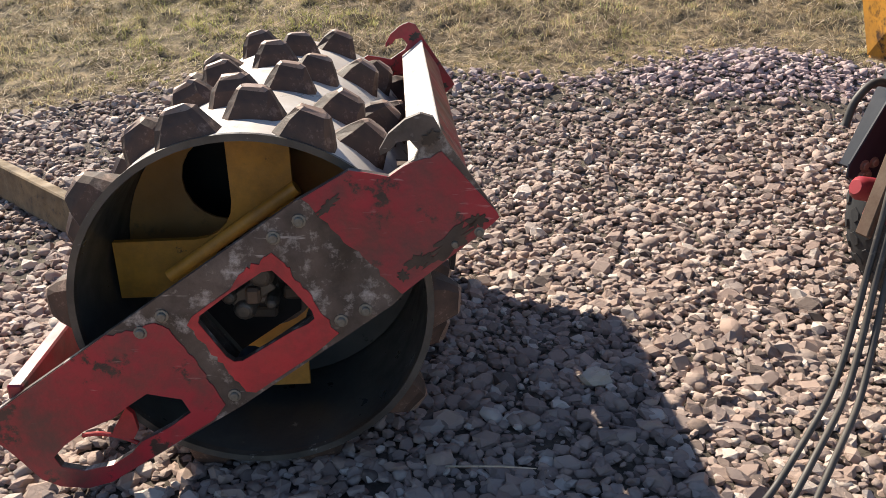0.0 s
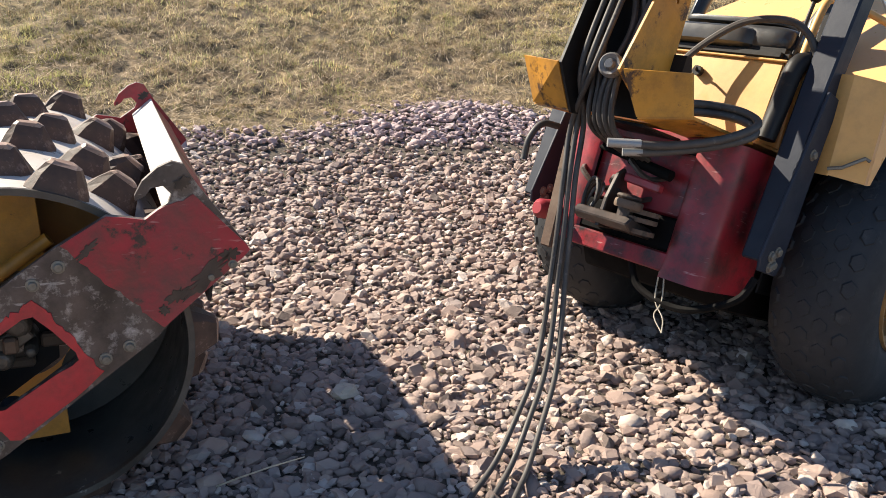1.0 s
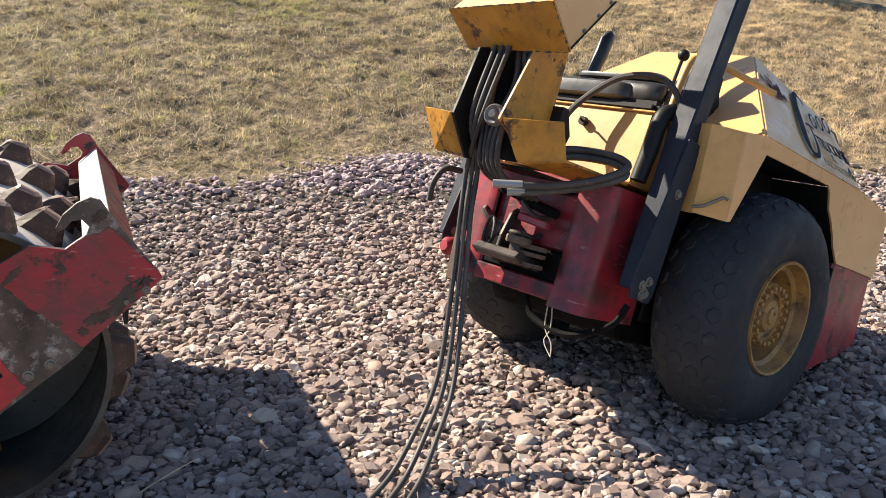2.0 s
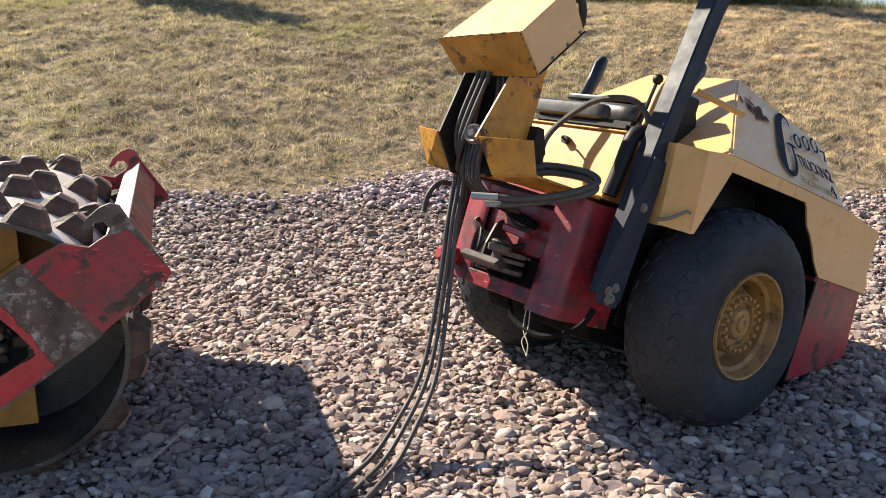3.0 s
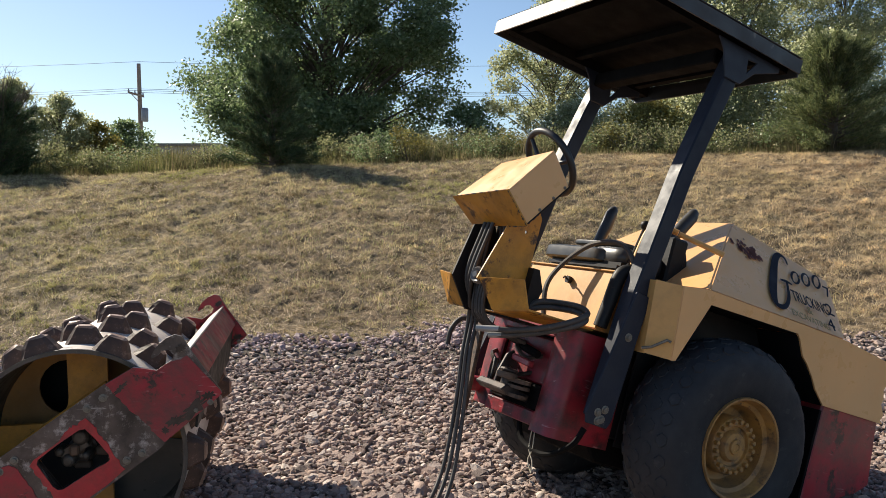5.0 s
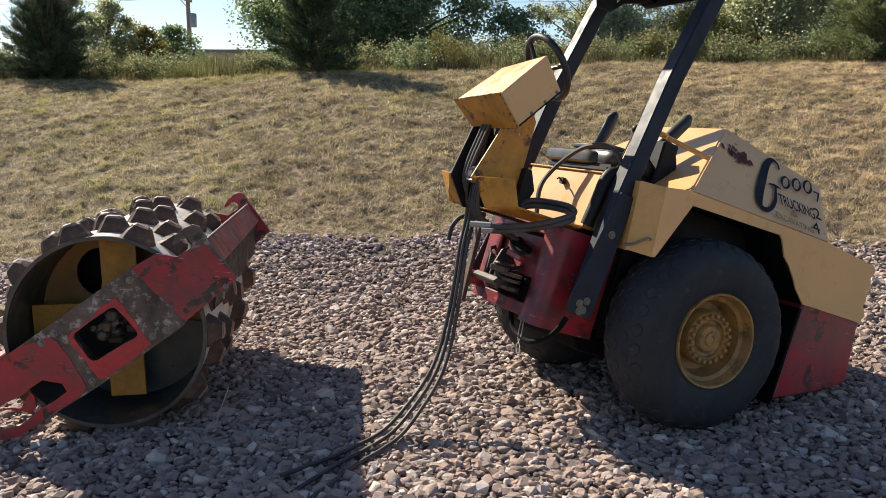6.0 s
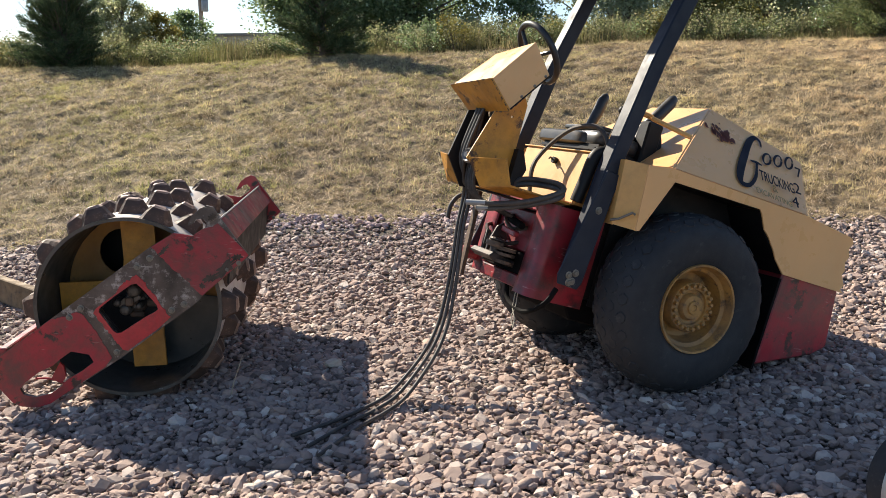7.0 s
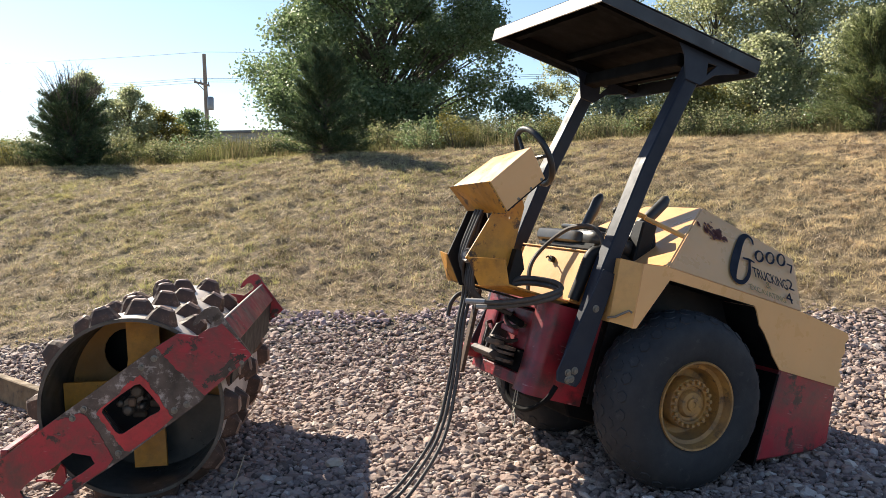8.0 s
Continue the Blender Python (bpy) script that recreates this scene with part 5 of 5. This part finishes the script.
def stroke(pts, widths, name):
    """A flat painted stroke on the hood."""
    bm = bmesh.new()
    line = curve([(x, z, 0) for x, z in pts], 6)
    n = len(line)
    left, right = [], []
    for k, q in enumerate(line):
        d = (line[min(k + 1, n - 1)] - line[max(k - 1, 0)]).normalized()
        w = np.interp(k / (n - 1), np.linspace(0, 1, len(widths)), widths)
        for store, sgn in ((left, 1), (right, -1)):
            store.append(bm.verts.new(on_hood(q.x - d.y * w * sgn, q.y + d.x * w * sgn)))
    for k in range(n - 1):
        bm.faces.new((left[k], left[k + 1], right[k + 1], right[k]))
    ob = part(name, bm, M_INK, hood)
    return ob


# the trade name is only a plain painted swash with slanted rings
stroke([(0.485, 1.075), (0.492, 1.112), (0.455, 1.125), (0.385, 1.08), (0.29, 0.975), (0.205, 0.87), (0.172, 0.808), (0.195, 0.785), (0.255, 0.8), (0.33, 0.865), (0.385, 0.955)], [0.006, 0.01, 0.012, 0.02, 0.025, 0.026, 0.022, 0.014, 0.01, 0.011, 0.008], "painted_swash")
stroke([(0.33, 0.955), (0.385, 0.957), (0.425, 0.95)], [0.005, 0.009, 0.005], "painted_swash")
for f in (0.17, 0.5, 0.84):
    cx, cz = 0.415 + 0.315 * f + 0.03, 0.999 + 0.045 * f
    ring = [(cx + 0.032 * math.cos(t) + 0.7 * (0.036 + 0.006 * f) * math.sin(t), cz + (0.036 + 0.006 * f) * math.sin(t)) for t in np.linspace(0.3, 2 * math.pi + 0.2, 12)]
    stroke(ring, [0.008, 0.005, 0.009, 0.005, 0.008], "painted_ring")
# rust spots
rnd = random.Random(3)
bm = bmesh.new()
for k in range(46):
    x, z, r = rnd.gauss(0.14, 0.05), rnd.gauss(1.065, 0.025), rnd.uniform(0.004, 0.02)
    n = 7
    bm.faces.new([bm.verts.new(on_hood(x + r * math.cos(2 * math.pi * j / n) * rnd.uniform(0.5, 1.2), z + r * math.sin(2 * math.pi * j / n) * rnd.uniform(0.5, 1.2))) for j in range(n)])
tagged(part("rust_spots", bm, M_RUST_RED, hood), "red-brown rust spots", kind="stuff")


# ---------- loose hoses trailing over the gravel ----------
frame_m = pose(2.725, 1.732, 0.57, 0, 17, 30)
HANG = [(1.393, 2.04, 1.2), (1.36, 1.985, 1.0), (1.338, 1.935, 0.8), (1.312, 1.88, 0.61), (1.277, 1.795, 0.43), (1.225, 1.69, 0.3), (1.14, 1.57, 0.18), (1.05, 1.44, 0.09), (0.95, 1.3, 0.055), (0.85, 1.12, 0.05)]
for k, (side, end) in enumerate(((0.0, (0.72, 0.8)), (1.0, (0.8, 0.7)), (-1.0, (0.6, 0.92)))):
    bm = bmesh.new()
    line = [frame_m @ Vector((-1.25, 0.83 + side * 0.04, 0.8)), frame_m @ Vector((-1.27, 0.85 + side * 0.03, 0.5))]
    for j, q in enumerate(HANG):
        f = j / (len(HANG) - 1)
        off = side * (0.026 + 0.07 * f * f)
        line.append(Vector(q) + Vector((0.75, -0.4, 0.0)) * off + Vector((0.0, 0.0, 0.012 * (side == 0) * (1 - f))))
    line.append(Vector((end[0], end[1], 0.05)))
    tube(bm, curve(line, 8), 0.0108, 10)
    ob = part("hydraulic_hose", bm, M_HOSE, smooth=True)
    tagged(ob, "dusty black hydraulic hose hanging down onto gravel", "hose", "hanging hoses")

bm = bmesh.new()
tube(bm, [(0.03, 1.56, 0.0), (0.13, 1.36, 0.16), (0.24, 1.16, 0.32), (0.33, 0.99, 0.45)], [0.0035, 0.003, 0.0025, 0.0015], 5)
tagged(part("dry_stem", bm, M_TWINE), "thin dry grass stem leaning over gravel", "plant stem")

bm = bmesh.new()
bmesh.ops.create_icosphere(bm, subdivisions=2, radius=0.05)
for v in bm.verts:
    v.co *= 1 + 0.35 * noise.noise(v.co * 30)
bmesh.ops.transform(bm, matrix=pose(0.52, 2.14, 0.04, 10, 0, 30) @ Matrix.Diagonal((1.3, 0.9, 0.6, 1)), verts=bm.verts)
tagged(part("clod", bm, M_CLOD), "pale tan stone lying on gravel", "stone")

timber = thing("timber", pose(-2.62, 3.46, 0.11, 0, 0, -34), "weathered yellow-brown timber lying on gravel", "timber")
bm = bmesh.new()
box(bm, -1.5, 0.55, 0.0, 0.075, -0.13, 0.09)
part("beam", bm, M_WOOD, timber, bevel=0.008)

small_wheel = thing("small_tyre", pose(3.39, 0.38, 0.235, 0, 0, 30), "small dark tyre with a pale grey rim standing on gravel", "tyre")
bm = bmesh.new()
lathe(bm, [(0.0001, -0.02), (0.1, -0.02), (0.17, -0.045), (0.2, -0.06), (0.214, -0.045), (0.22, 0.0), (0.214, 0.045), (0.2, 0.06), (0.17, 0.045), (0.1, 0.02), (0.0001, 0.02)], 36)
part("tyre_body", bm, M_RUBBER, small_wheel, smooth=True)
bm = bmesh.new()
lathe(bm, [(0.206, -0.07), (0.217, -0.07), (0.223, -0.055), (0.223, -0.03), (0.206, -0.05)], 48, closed=True)
part("rim_band", bm, M_GALV, small_wheel, "pale grey rim", smooth=True)


# ---------- grass, brush, trees ----------
def blades(name, material, x, y, height, width, lean=0.5, lift=0.0):
    n = len(x)
    a = rng.uniform(0, 2 * np.pi, n)
    z = land(x, y) + lift
    b = rng.uniform(0, 2 * np.pi, n)
    ln = np.abs(rng.normal(0, lean, n)) * height
    dx, dy = np.cos(a) * width, np.sin(a) * width
    v = np.empty((n, 3, 3))
    v[:, 0] = np.stack([x - dx, y - dy, z - 0.01], -1)
    v[:, 1] = np.stack([x + dx, y + dy, z - 0.01], -1)
    v[:, 2] = np.stack([x + np.cos(b) * ln, y + np.sin(b) * ln, z + height], -1)
    return raw_mesh(name, v.reshape(-1, 3), np.arange(3 * n), 3, material)


n = 46000
tx = rng.uniform(-12, 11.5, n)
ty = 4.0 + (15.6 - 4.0) * rng.uniform(0, 1, n) ** 1.15
from_edge = ty - gravel_edge(tx)
ok = (from_edge > rng.normal(0.05, 0.16, n)) & (tussock(tx, ty) > rng.uniform(-1.2, 0.7, n)) & (rng.uniform(0, 1, n) < np.interp(ty, [6.0, 8.0, 10.0], [0.55, 0.75, 1.0]))
tx, ty, from_edge = tx[ok], ty[ok], from_edge[ok]
per = 16
size = rng.uniform(0.6, 1.6, len(tx)) * np.interp(from_edge, [0.0, 1.2], [0.55, 1.0])
gx_ = (tx[:, None] + rng.normal(0, 0.04, (len(tx), per)) * size[:, None]).ravel()
gy_ = (ty[:, None] + rng.normal(0, 0.04, (len(tx), per)) * size[:, None]).ravel()
gh_ = (np.repeat(size, per) * rng.uniform(0.02, 0.065, len(gx_)))
n = 130000
ux = rng.uniform(-12, 11.5, n)
uy = 4.0 + (15.6 - 4.0) * rng.uniform(0, 1, n) ** 1.1
ok = uy - gravel_edge(ux) > rng.normal(0.0, 0.15, n)
gx_, gy_ = np.concatenate([gx_, ux[ok]]), np.concatenate([gy_, uy[ok]])
gh_ = np.concatenate([gh_, rng.uniform(0.01, 0.035, ok.sum())])
tagged(blades("grass", M_GRASS, gx_, gy_, gh_, rng.uniform(0.0025, 0.006, len(gx_)), 1.3), "short mown dry grass, straw-coloured with green patches", "grass", kind="stuff")
n = 190000
hx = rng.uniform(-10.5, 10.5, n)
hy = 4.2 + 11.2 * rng.uniform(0, 1, n) ** 1.5
ok = (hy - gravel_edge(hx) > rng.normal(0.02, 0.2, n)) & (np.sin(hx * 1.3 + 2 * np.sin(hy * 0.9)) * np.sin(hy * 1.9 + hx) + tussock(hx, hy) > rng.uniform(-1.3, 0.9, n))
hx, hy = hx[ok], hy[ok]
n = len(hx)
ha, hl = rng.uniform(0, 2 * np.pi, n), rng.uniform(0.05, 0.2, n)
root = np.stack([hx, hy, land(hx, hy) + rng.uniform(0.005, 0.03, n)], -1)
ex, ey = hx + np.cos(ha) * hl, hy + np.sin(ha) * hl
tip = np.stack([ex, ey, land(ex, ey) + rng.uniform(0.0, 0.045, n)], -1)
wide = np.stack([-np.sin(ha), np.cos(ha), np.zeros(n)], -1) * rng.uniform(0.0016, 0.004, n)[:, None]
tagged(raw_mesh("cut_hay", np.stack([root - wide, root + wide, tip], 1).reshape(-1, 3), np.arange(3 * n), 3, M_HAY), "loose cut hay lying on the grass bank", "hay", kind="stuff")
n = 130000
bx = rng.uniform(-22, 24, n)
by = np.where(rng.uniform(0, 1, n) < 0.25, 15.1 + rng.uniform(0, 0.9, n), 16.0 + rng.gamma(1.6, 1.1, n))
tall = np.where(by < 15.9, 0.25, 0.68) + 0.16 * np.sin(bx * 0.9) + 0.2 * np.sin(bx * 2.3 + 1) + 0.12 * np.sin(bx * 6)
tagged(blades("tall_brush", M_BRUSH, bx, by, np.clip(tall, 0.2, 0.8) * rng.uniform(0.25, 1.0, n) ** 1.2, rng.uniform(0.004, 0.01, n), 0.3), "band of tall dry weeds along the top of the bank", "brush", kind="stuff")


def leaf_cloud(centres, radii, count, size, flat=1.0):
    k = rng.integers(0, len(centres), count)
    d = rng.normal(0, 1, (count, 3))
    d /= np.linalg.norm(d, axis=1, keepdims=True)
    pos = centres[k] + d * (radii[k] * np.clip(np.abs(rng.normal(0.62, 0.26, count)), 0, 1.08))[:, None] * np.array([1, 1, flat])
    r = turns(count, 0.9)
    s = size * rng.uniform(0.6, 1.3, count)
    q = np.array([(-0.5, 0, 0), (0, -0.42, 0.08), (0.6, 0, 0), (0, 0.42, 0.08)])
    v = np.einsum("nij,kj->nki", r, q) * s[:, None, None] + pos[:, None]
    return v


def tree(name, x, y, height, spread_r, crown_low, leaves, size, material, label, clumps=46, seed=1, trunk_r=0.14, ragged=1.0):
    rnd = random.Random(seed)
    z0 = float(land(x, y)) - 0.1
    t = thing(name, Matrix.Translation((x, y, z0)), label, "tree")
    bm = bmesh.new()
    lean = rnd.uniform(-0.3, 0.3)
    stem = curve([(0, 0, 0), (lean * 0.4, 0.1, height * 0.3), (lean, 0, height * 0.6), (lean * 1.3, 0.1, height * 0.95)], 5)
    tube(bm, stem, [trunk_r * (1 - 0.9 * k / (len(stem) - 1)) for k in range(len(stem))], 8)
    cs, rs = [], []
    for k in range(clumps):
        f = rnd.uniform(0, 1)
        zz = crown_low + (height - crown_low) * f
        rr = spread_r * math.sin(math.pi * min(1, 0.22 + 0.75 * f)) ** 0.7 * rnd.uniform(0.25, 1.0)
        a = rnd.uniform(0, 2 * math.pi)
        c = Vector((rr * math.cos(a) + lean * f, rr * math.sin(a), zz))
        cs.append(c)
        rs.append(rnd.uniform(0.16, 0.34) * (1.6 if height < 5 else 1.25 if height < 9 else 1.0) * spread_r * (1.15 - 0.5 * f) * ragged)
        s = stem[int(min(0.95, max(0.1, (zz - rr * 0.7) / height)) * (len(stem) - 1))]
        mid_p = s.lerp(c, 0.5) + Vector((0, 0, 0.1 * rr))
        tube(bm, [s, mid_p, c], [trunk_r * 0.3, trunk_r * 0.18, trunk_r * 0.05], 5)
    part("trunk", bm, M_BARK, t)
    v = leaf_cloud(np.array([tuple(c) for c in cs]), np.array(rs), leaves, size, 0.8)
    raw_mesh("crown", v.reshape(-1, 3), np.arange(4 * leaves), 4, material, t)
    return t


def cedar(x, y, height, width, seed, needles=M_CEDAR, taper=0.72, twigs=0):
    rnd = random.Random(seed)
    z0 = float(land(x, y)) - 0.05
    t = thing("cedar", Matrix.Translation((x, y, z0)), "shaggy dark green cedar on the grass bank", "tree", "cedars on the bank")
    bm = bmesh.new()
    tube(bm, [(0, 0, 0), (0.03, 0, height * 0.5), (0, 0, height * 0.93)], [0.07, 0.05, 0.01], 7)
    tips, dirs = [], []
    for k in range(190):
        f = rnd.uniform(0.02, 1) ** 0.9
        a = rnd.uniform(0, 2 * math.pi)
        reach = width * (1 - taper * f ** 1.6) * rnd.uniform(0.5, 1.12)
        s = Vector((0, 0, height * f * 0.8))
        e = Vector((reach * math.cos(a), reach * math.sin(a), height * f * 0.8 + reach * rnd.uniform(0.2, 0.95) * (0.25 + 0.75 * f) + 0.12 * height * f))
        tube(bm, [s, s.lerp(e, 0.5) + Vector((0, 0, -0.04)), e], [0.016, 0.01, 0.003], 4)
        tips.append((s, e))
    part("trunk", bm, M_BARK, t)
    if twigs:
        bm = bmesh.new()
        for k in range(twigs):
            a, f = rnd.uniform(0, 2 * math.pi), rnd.uniform(0.35, 0.85)
            s = Vector((0, 0, height * f * 0.8))
            r = width * rnd.uniform(0.2, 1.25) * (1.1 - 0.6 * f)
            e = Vector((r * math.cos(a), r * math.sin(a), min(height * 1.3, height * (f + rnd.uniform(0.2, 0.6)))))
            tube(bm, [s, s.lerp(e, 0.6) + Vector((0, 0, -0.05)), e], [0.014, 0.009, 0.003], 4)
            for j in range(7):
                b = s.lerp(e, rnd.uniform(0.5, 0.98))
                tube(bm, [b, b + Vector((rnd.uniform(-1, 1), rnd.uniform(-1, 1), rnd.uniform(0.1, 1.2))) * 0.16], [0.005, 0.002], 3)
        part("bare_twigs", bm, M_BARK, t, "grey bare twigs above the foliage")
    count = 46000
    k = rng.integers(0, len(tips), count)
    S, Eo = np.array([tuple(a) for a, b in tips])[k], np.array([tuple(b) for a, b in tips])[k]
    f = rng.uniform(0.2, 1.0, count)[:, None] ** 0.7
    base = S + (Eo - S) * f + rng.normal(0, 0.06 * width, (count, 3)) * (1.1 - f * 0.7)
    d = (Eo - S) / np.linalg.norm(Eo - S, axis=1, keepdims=True) + rng.normal(0, 0.7, (count, 3)) + np.array([0, 0, 0.3])
    d /= np.linalg.norm(d, axis=1, keepdims=True)
    w = np.cross(d, rng.normal(0, 1, (count, 3)))
    w /= np.linalg.norm(w, axis=1, keepdims=True)
    ln = rng.uniform(0.05, 0.14, count)[:, None]
    v = np.stack([base - w * 0.009, base + w * 0.009, base + d * ln], 1)
    v[:, :, 2] = np.maximum(v[:, :, 2], 0.0)
    raw_mesh("foliage", v.reshape(-1, 3), np.arange(3 * count), 3, needles, t)
    return t


cedar(-2.9, 14.9, 2.45, 0.98, 1)
cedar(-8.95, 15.3, 1.85, 1.12, 2, M_CEDAR, 0.7, 110)
cedar(8.75, 15.5, 2.55, 1.35, 3, M_CEDAR_OLIVE)
tree("cottonwood", -3.9, 27.0, 11.5, 4.7, 0.5, 200000, 0.102, M_LEAF, "tall leafy green cottonwood behind the bank", 300, 3, 0.2, 0.72)
tree("cottonwood", 4.1, 28.0, 6.4, 2.4, 0.4, 42000, 0.09, M_LEAF_DRY, "thin light green tree behind the bank", 120, 4, 0.1, 0.9)
for k, (x, y, h, r, mt, lf) in enumerate(((7.2, 26, 7.0, 2.5, M_LEAF_DRY, 24000), (9.9, 25, 9.0, 2.8, M_LEAF_DRY, 32000), (13.0, 26, 9.0, 3.2, M_LEAF_DRY, 30000), (7.6, 21.5, 3.2, 1.5, M_LEAF_DRY, 13000), (10.6, 21.0, 3.6, 1.9, M_LEAF_DRY, 14000), (-14.6, 26, 3.9, 1.1, M_LEAF_DRY, 9000), (-13.2, 26, 3.3, 1.25, M_LEAF_DRY, 11000), (-12.3, 27, 2.6, 0.95, M_LEAF_GOLD, 6000), (-11.7, 29, 2.8, 1.35, M_LEAF, 6000), (-20.6, 30, 1.8, 1.2, M_LEAF, 4000), (-16.6, 29, 1.7, 1.2, M_LEAF, 3000), (4.4, 22.0, 2.0, 1.3, M_LEAF_DRY, 5000), (6.2, 21.0, 1.9, 1.4, M_LEAF_GOLD, 5000), (1.0, 24.0, 2.4, 1.2, M_LEAF, 5000), (-0.6, 23.0, 1.5, 1.1, M_LEAF_DRY, 4000))):
    gold = mt is M_LEAF_GOLD
    tree("shrub_tree", x, y, h, r, 0.3, int(lf * (1.7 if h > 5 else 1.5)), 0.082, mt, "yellowing bushy tree behind the bank" if gold else "bushy green tree behind the weeds", 240 if h > 5 else 130, 20 + k, 0.06, 0.95 if h > 5 else 0.9)

rnd = random.Random(77)
for k in range(58):
    x = (-12.6 + 0.43 * k) if k < 23 else (-1.9 + 0.37 * (k - 23))
    y = 15.7 + rnd.uniform(-0.3, 1.0)
    h, w = rnd.uniform(0.5, 0.95) * (0.8 if -7.5 < x < -3.6 else 1.15 if x < -7.5 else 1.0), rnd.uniform(0.45, 0.8)
    z0 = float(land(x, y)) - 0.05
    bush = thing("bush", Matrix.Translation((x, y, z0)), "low tangled green-brown bush among dry weeds", "bush", "bushes on the bank")
    bm = bmesh.new()
    cs, rs = [], []
    for j in range(16):
        a, f = rnd.uniform(0, 6.28), rnd.uniform(0.15, 1.0)
        cpt = Vector((w * rnd.uniform(0.1, 1) * math.cos(a), w * rnd.uniform(0.1, 1) * math.sin(a), h * f * 0.85))
        tube(bm, [(0.1 * math.cos(a), 0.1 * math.sin(a), 0), cpt], [0.012, 0.004], 4)
        cs.append(tuple(cpt))
        rs.append(rnd.uniform(0.16, 0.29))
    part("stem_tangle", bm, M_BARK, bush)
    v = leaf_cloud(np.array(cs), np.array(rs), 1500, 0.041, 1.2)
    v[:, :, 2] = np.maximum(v[:, :, 2], 0.0)
    raw_mesh("foliage", v.reshape(-1, 3), np.arange(4 * 1500), 4, (M_SCRUB, M_SCRUB, M_LEAF, M_SCRUB, M_LEAF_GOLD, M_SCRUB)[k % 6], bush)

# ---------- utility pole, wires, far building ----------
pole = thing("utility_pole", Matrix.Translation((-18.5, 46.2, 1.8)), "weathered wooden utility pole with a transformer", "utility pole")
bm = bmesh.new()
tube(bm, [(0.12, 0, -0.5), (0.08, 0, 4), (-0.02, 0, 8.15)], [0.15, 0.135, 0.11], 12)
part("pole_shaft", bm, M_POLE, pole, smooth=True)
bm = bmesh.new()
hexa(bm, [(-0.6, -0.2, 6.42), (0.32, -0.2, 6.18), (0.32, -0.06, 6.18), (-0.6, -0.06, 6.42), (-0.6, -0.2, 6.55), (0.32, -0.2, 6.31), (0.32, -0.06, 6.31), (-0.6, -0.06, 6.55)])
arm = part("cross_arm", bm, M_POLE, pole)
bm = bmesh.new()
tube(bm, [(-0.42, -0.13, 6.4), (0.02, -0.13, 5.95)], 0.025, 6)
part("arm_brace", bm, M_POLE, arm)
bm = bmesh.new()
for x, z in ((-0.57, 6.54), (-0.2, 6.44), (0.28, 6.31)):
    tube(bm, [(x, -0.13, z), (x, -0.13, z + 0.17)], [0.05, 0.03], 8)
part("insulators", bm, M_GALV, arm)
bm = bmesh.new()
q = lathe(bm, [(0.0001, 0), (0.19, 0.0), (0.2, 0.05), (0.2, 0.72), (0.15, 0.78), (0.0001, 0.8)], 20)
bmesh.ops.transform(bm, matrix=pose(0.36, -0.1, 4.8, 90, 0, 0), verts=bm.verts)
part("transformer", bm, M_GALV, pole, "grey transformer can", smooth=True)
for dz, dx in ((8.1, 0.0), (6.55, -0.57), (6.45, -0.2), (6.32, 0.28)):
    bm = bmesh.new()
    for s in (-1, 1):
        pts = [(-18.5 + dx + s * 45 * f, 46.1 + 5 * s * f, 1.8 + dz + 0.15 - 2.4 * f * (1 - f) + (1.6 * f if s > 0 else -0.6 * f)) for f in np.linspace(0, 1, 14)]
        tube(bm, pts, 0.011, 5, cap=False)
    tagged(part("power_line", bm, M_HORN), "thin dark overhead power line", "power line", "power lines")

shed = thing("building", Matrix.Translation((-21.4, 60.0, 1.65)), "low long grey building far behind the trees", "building")
bm = bmesh.new()
box(bm, -4.0, 4.2, -3, 3, 0, 4.3)
part("wall", bm, M_GALV, shed)
bm = bmesh.new()
slab(bm, [(-4.2, 4.3), (4.4, 4.3), (4.4, 4.5), (-4.2, 4.45)], -3.3, 3.3)
part("roof", bm, M_HORN, shed)
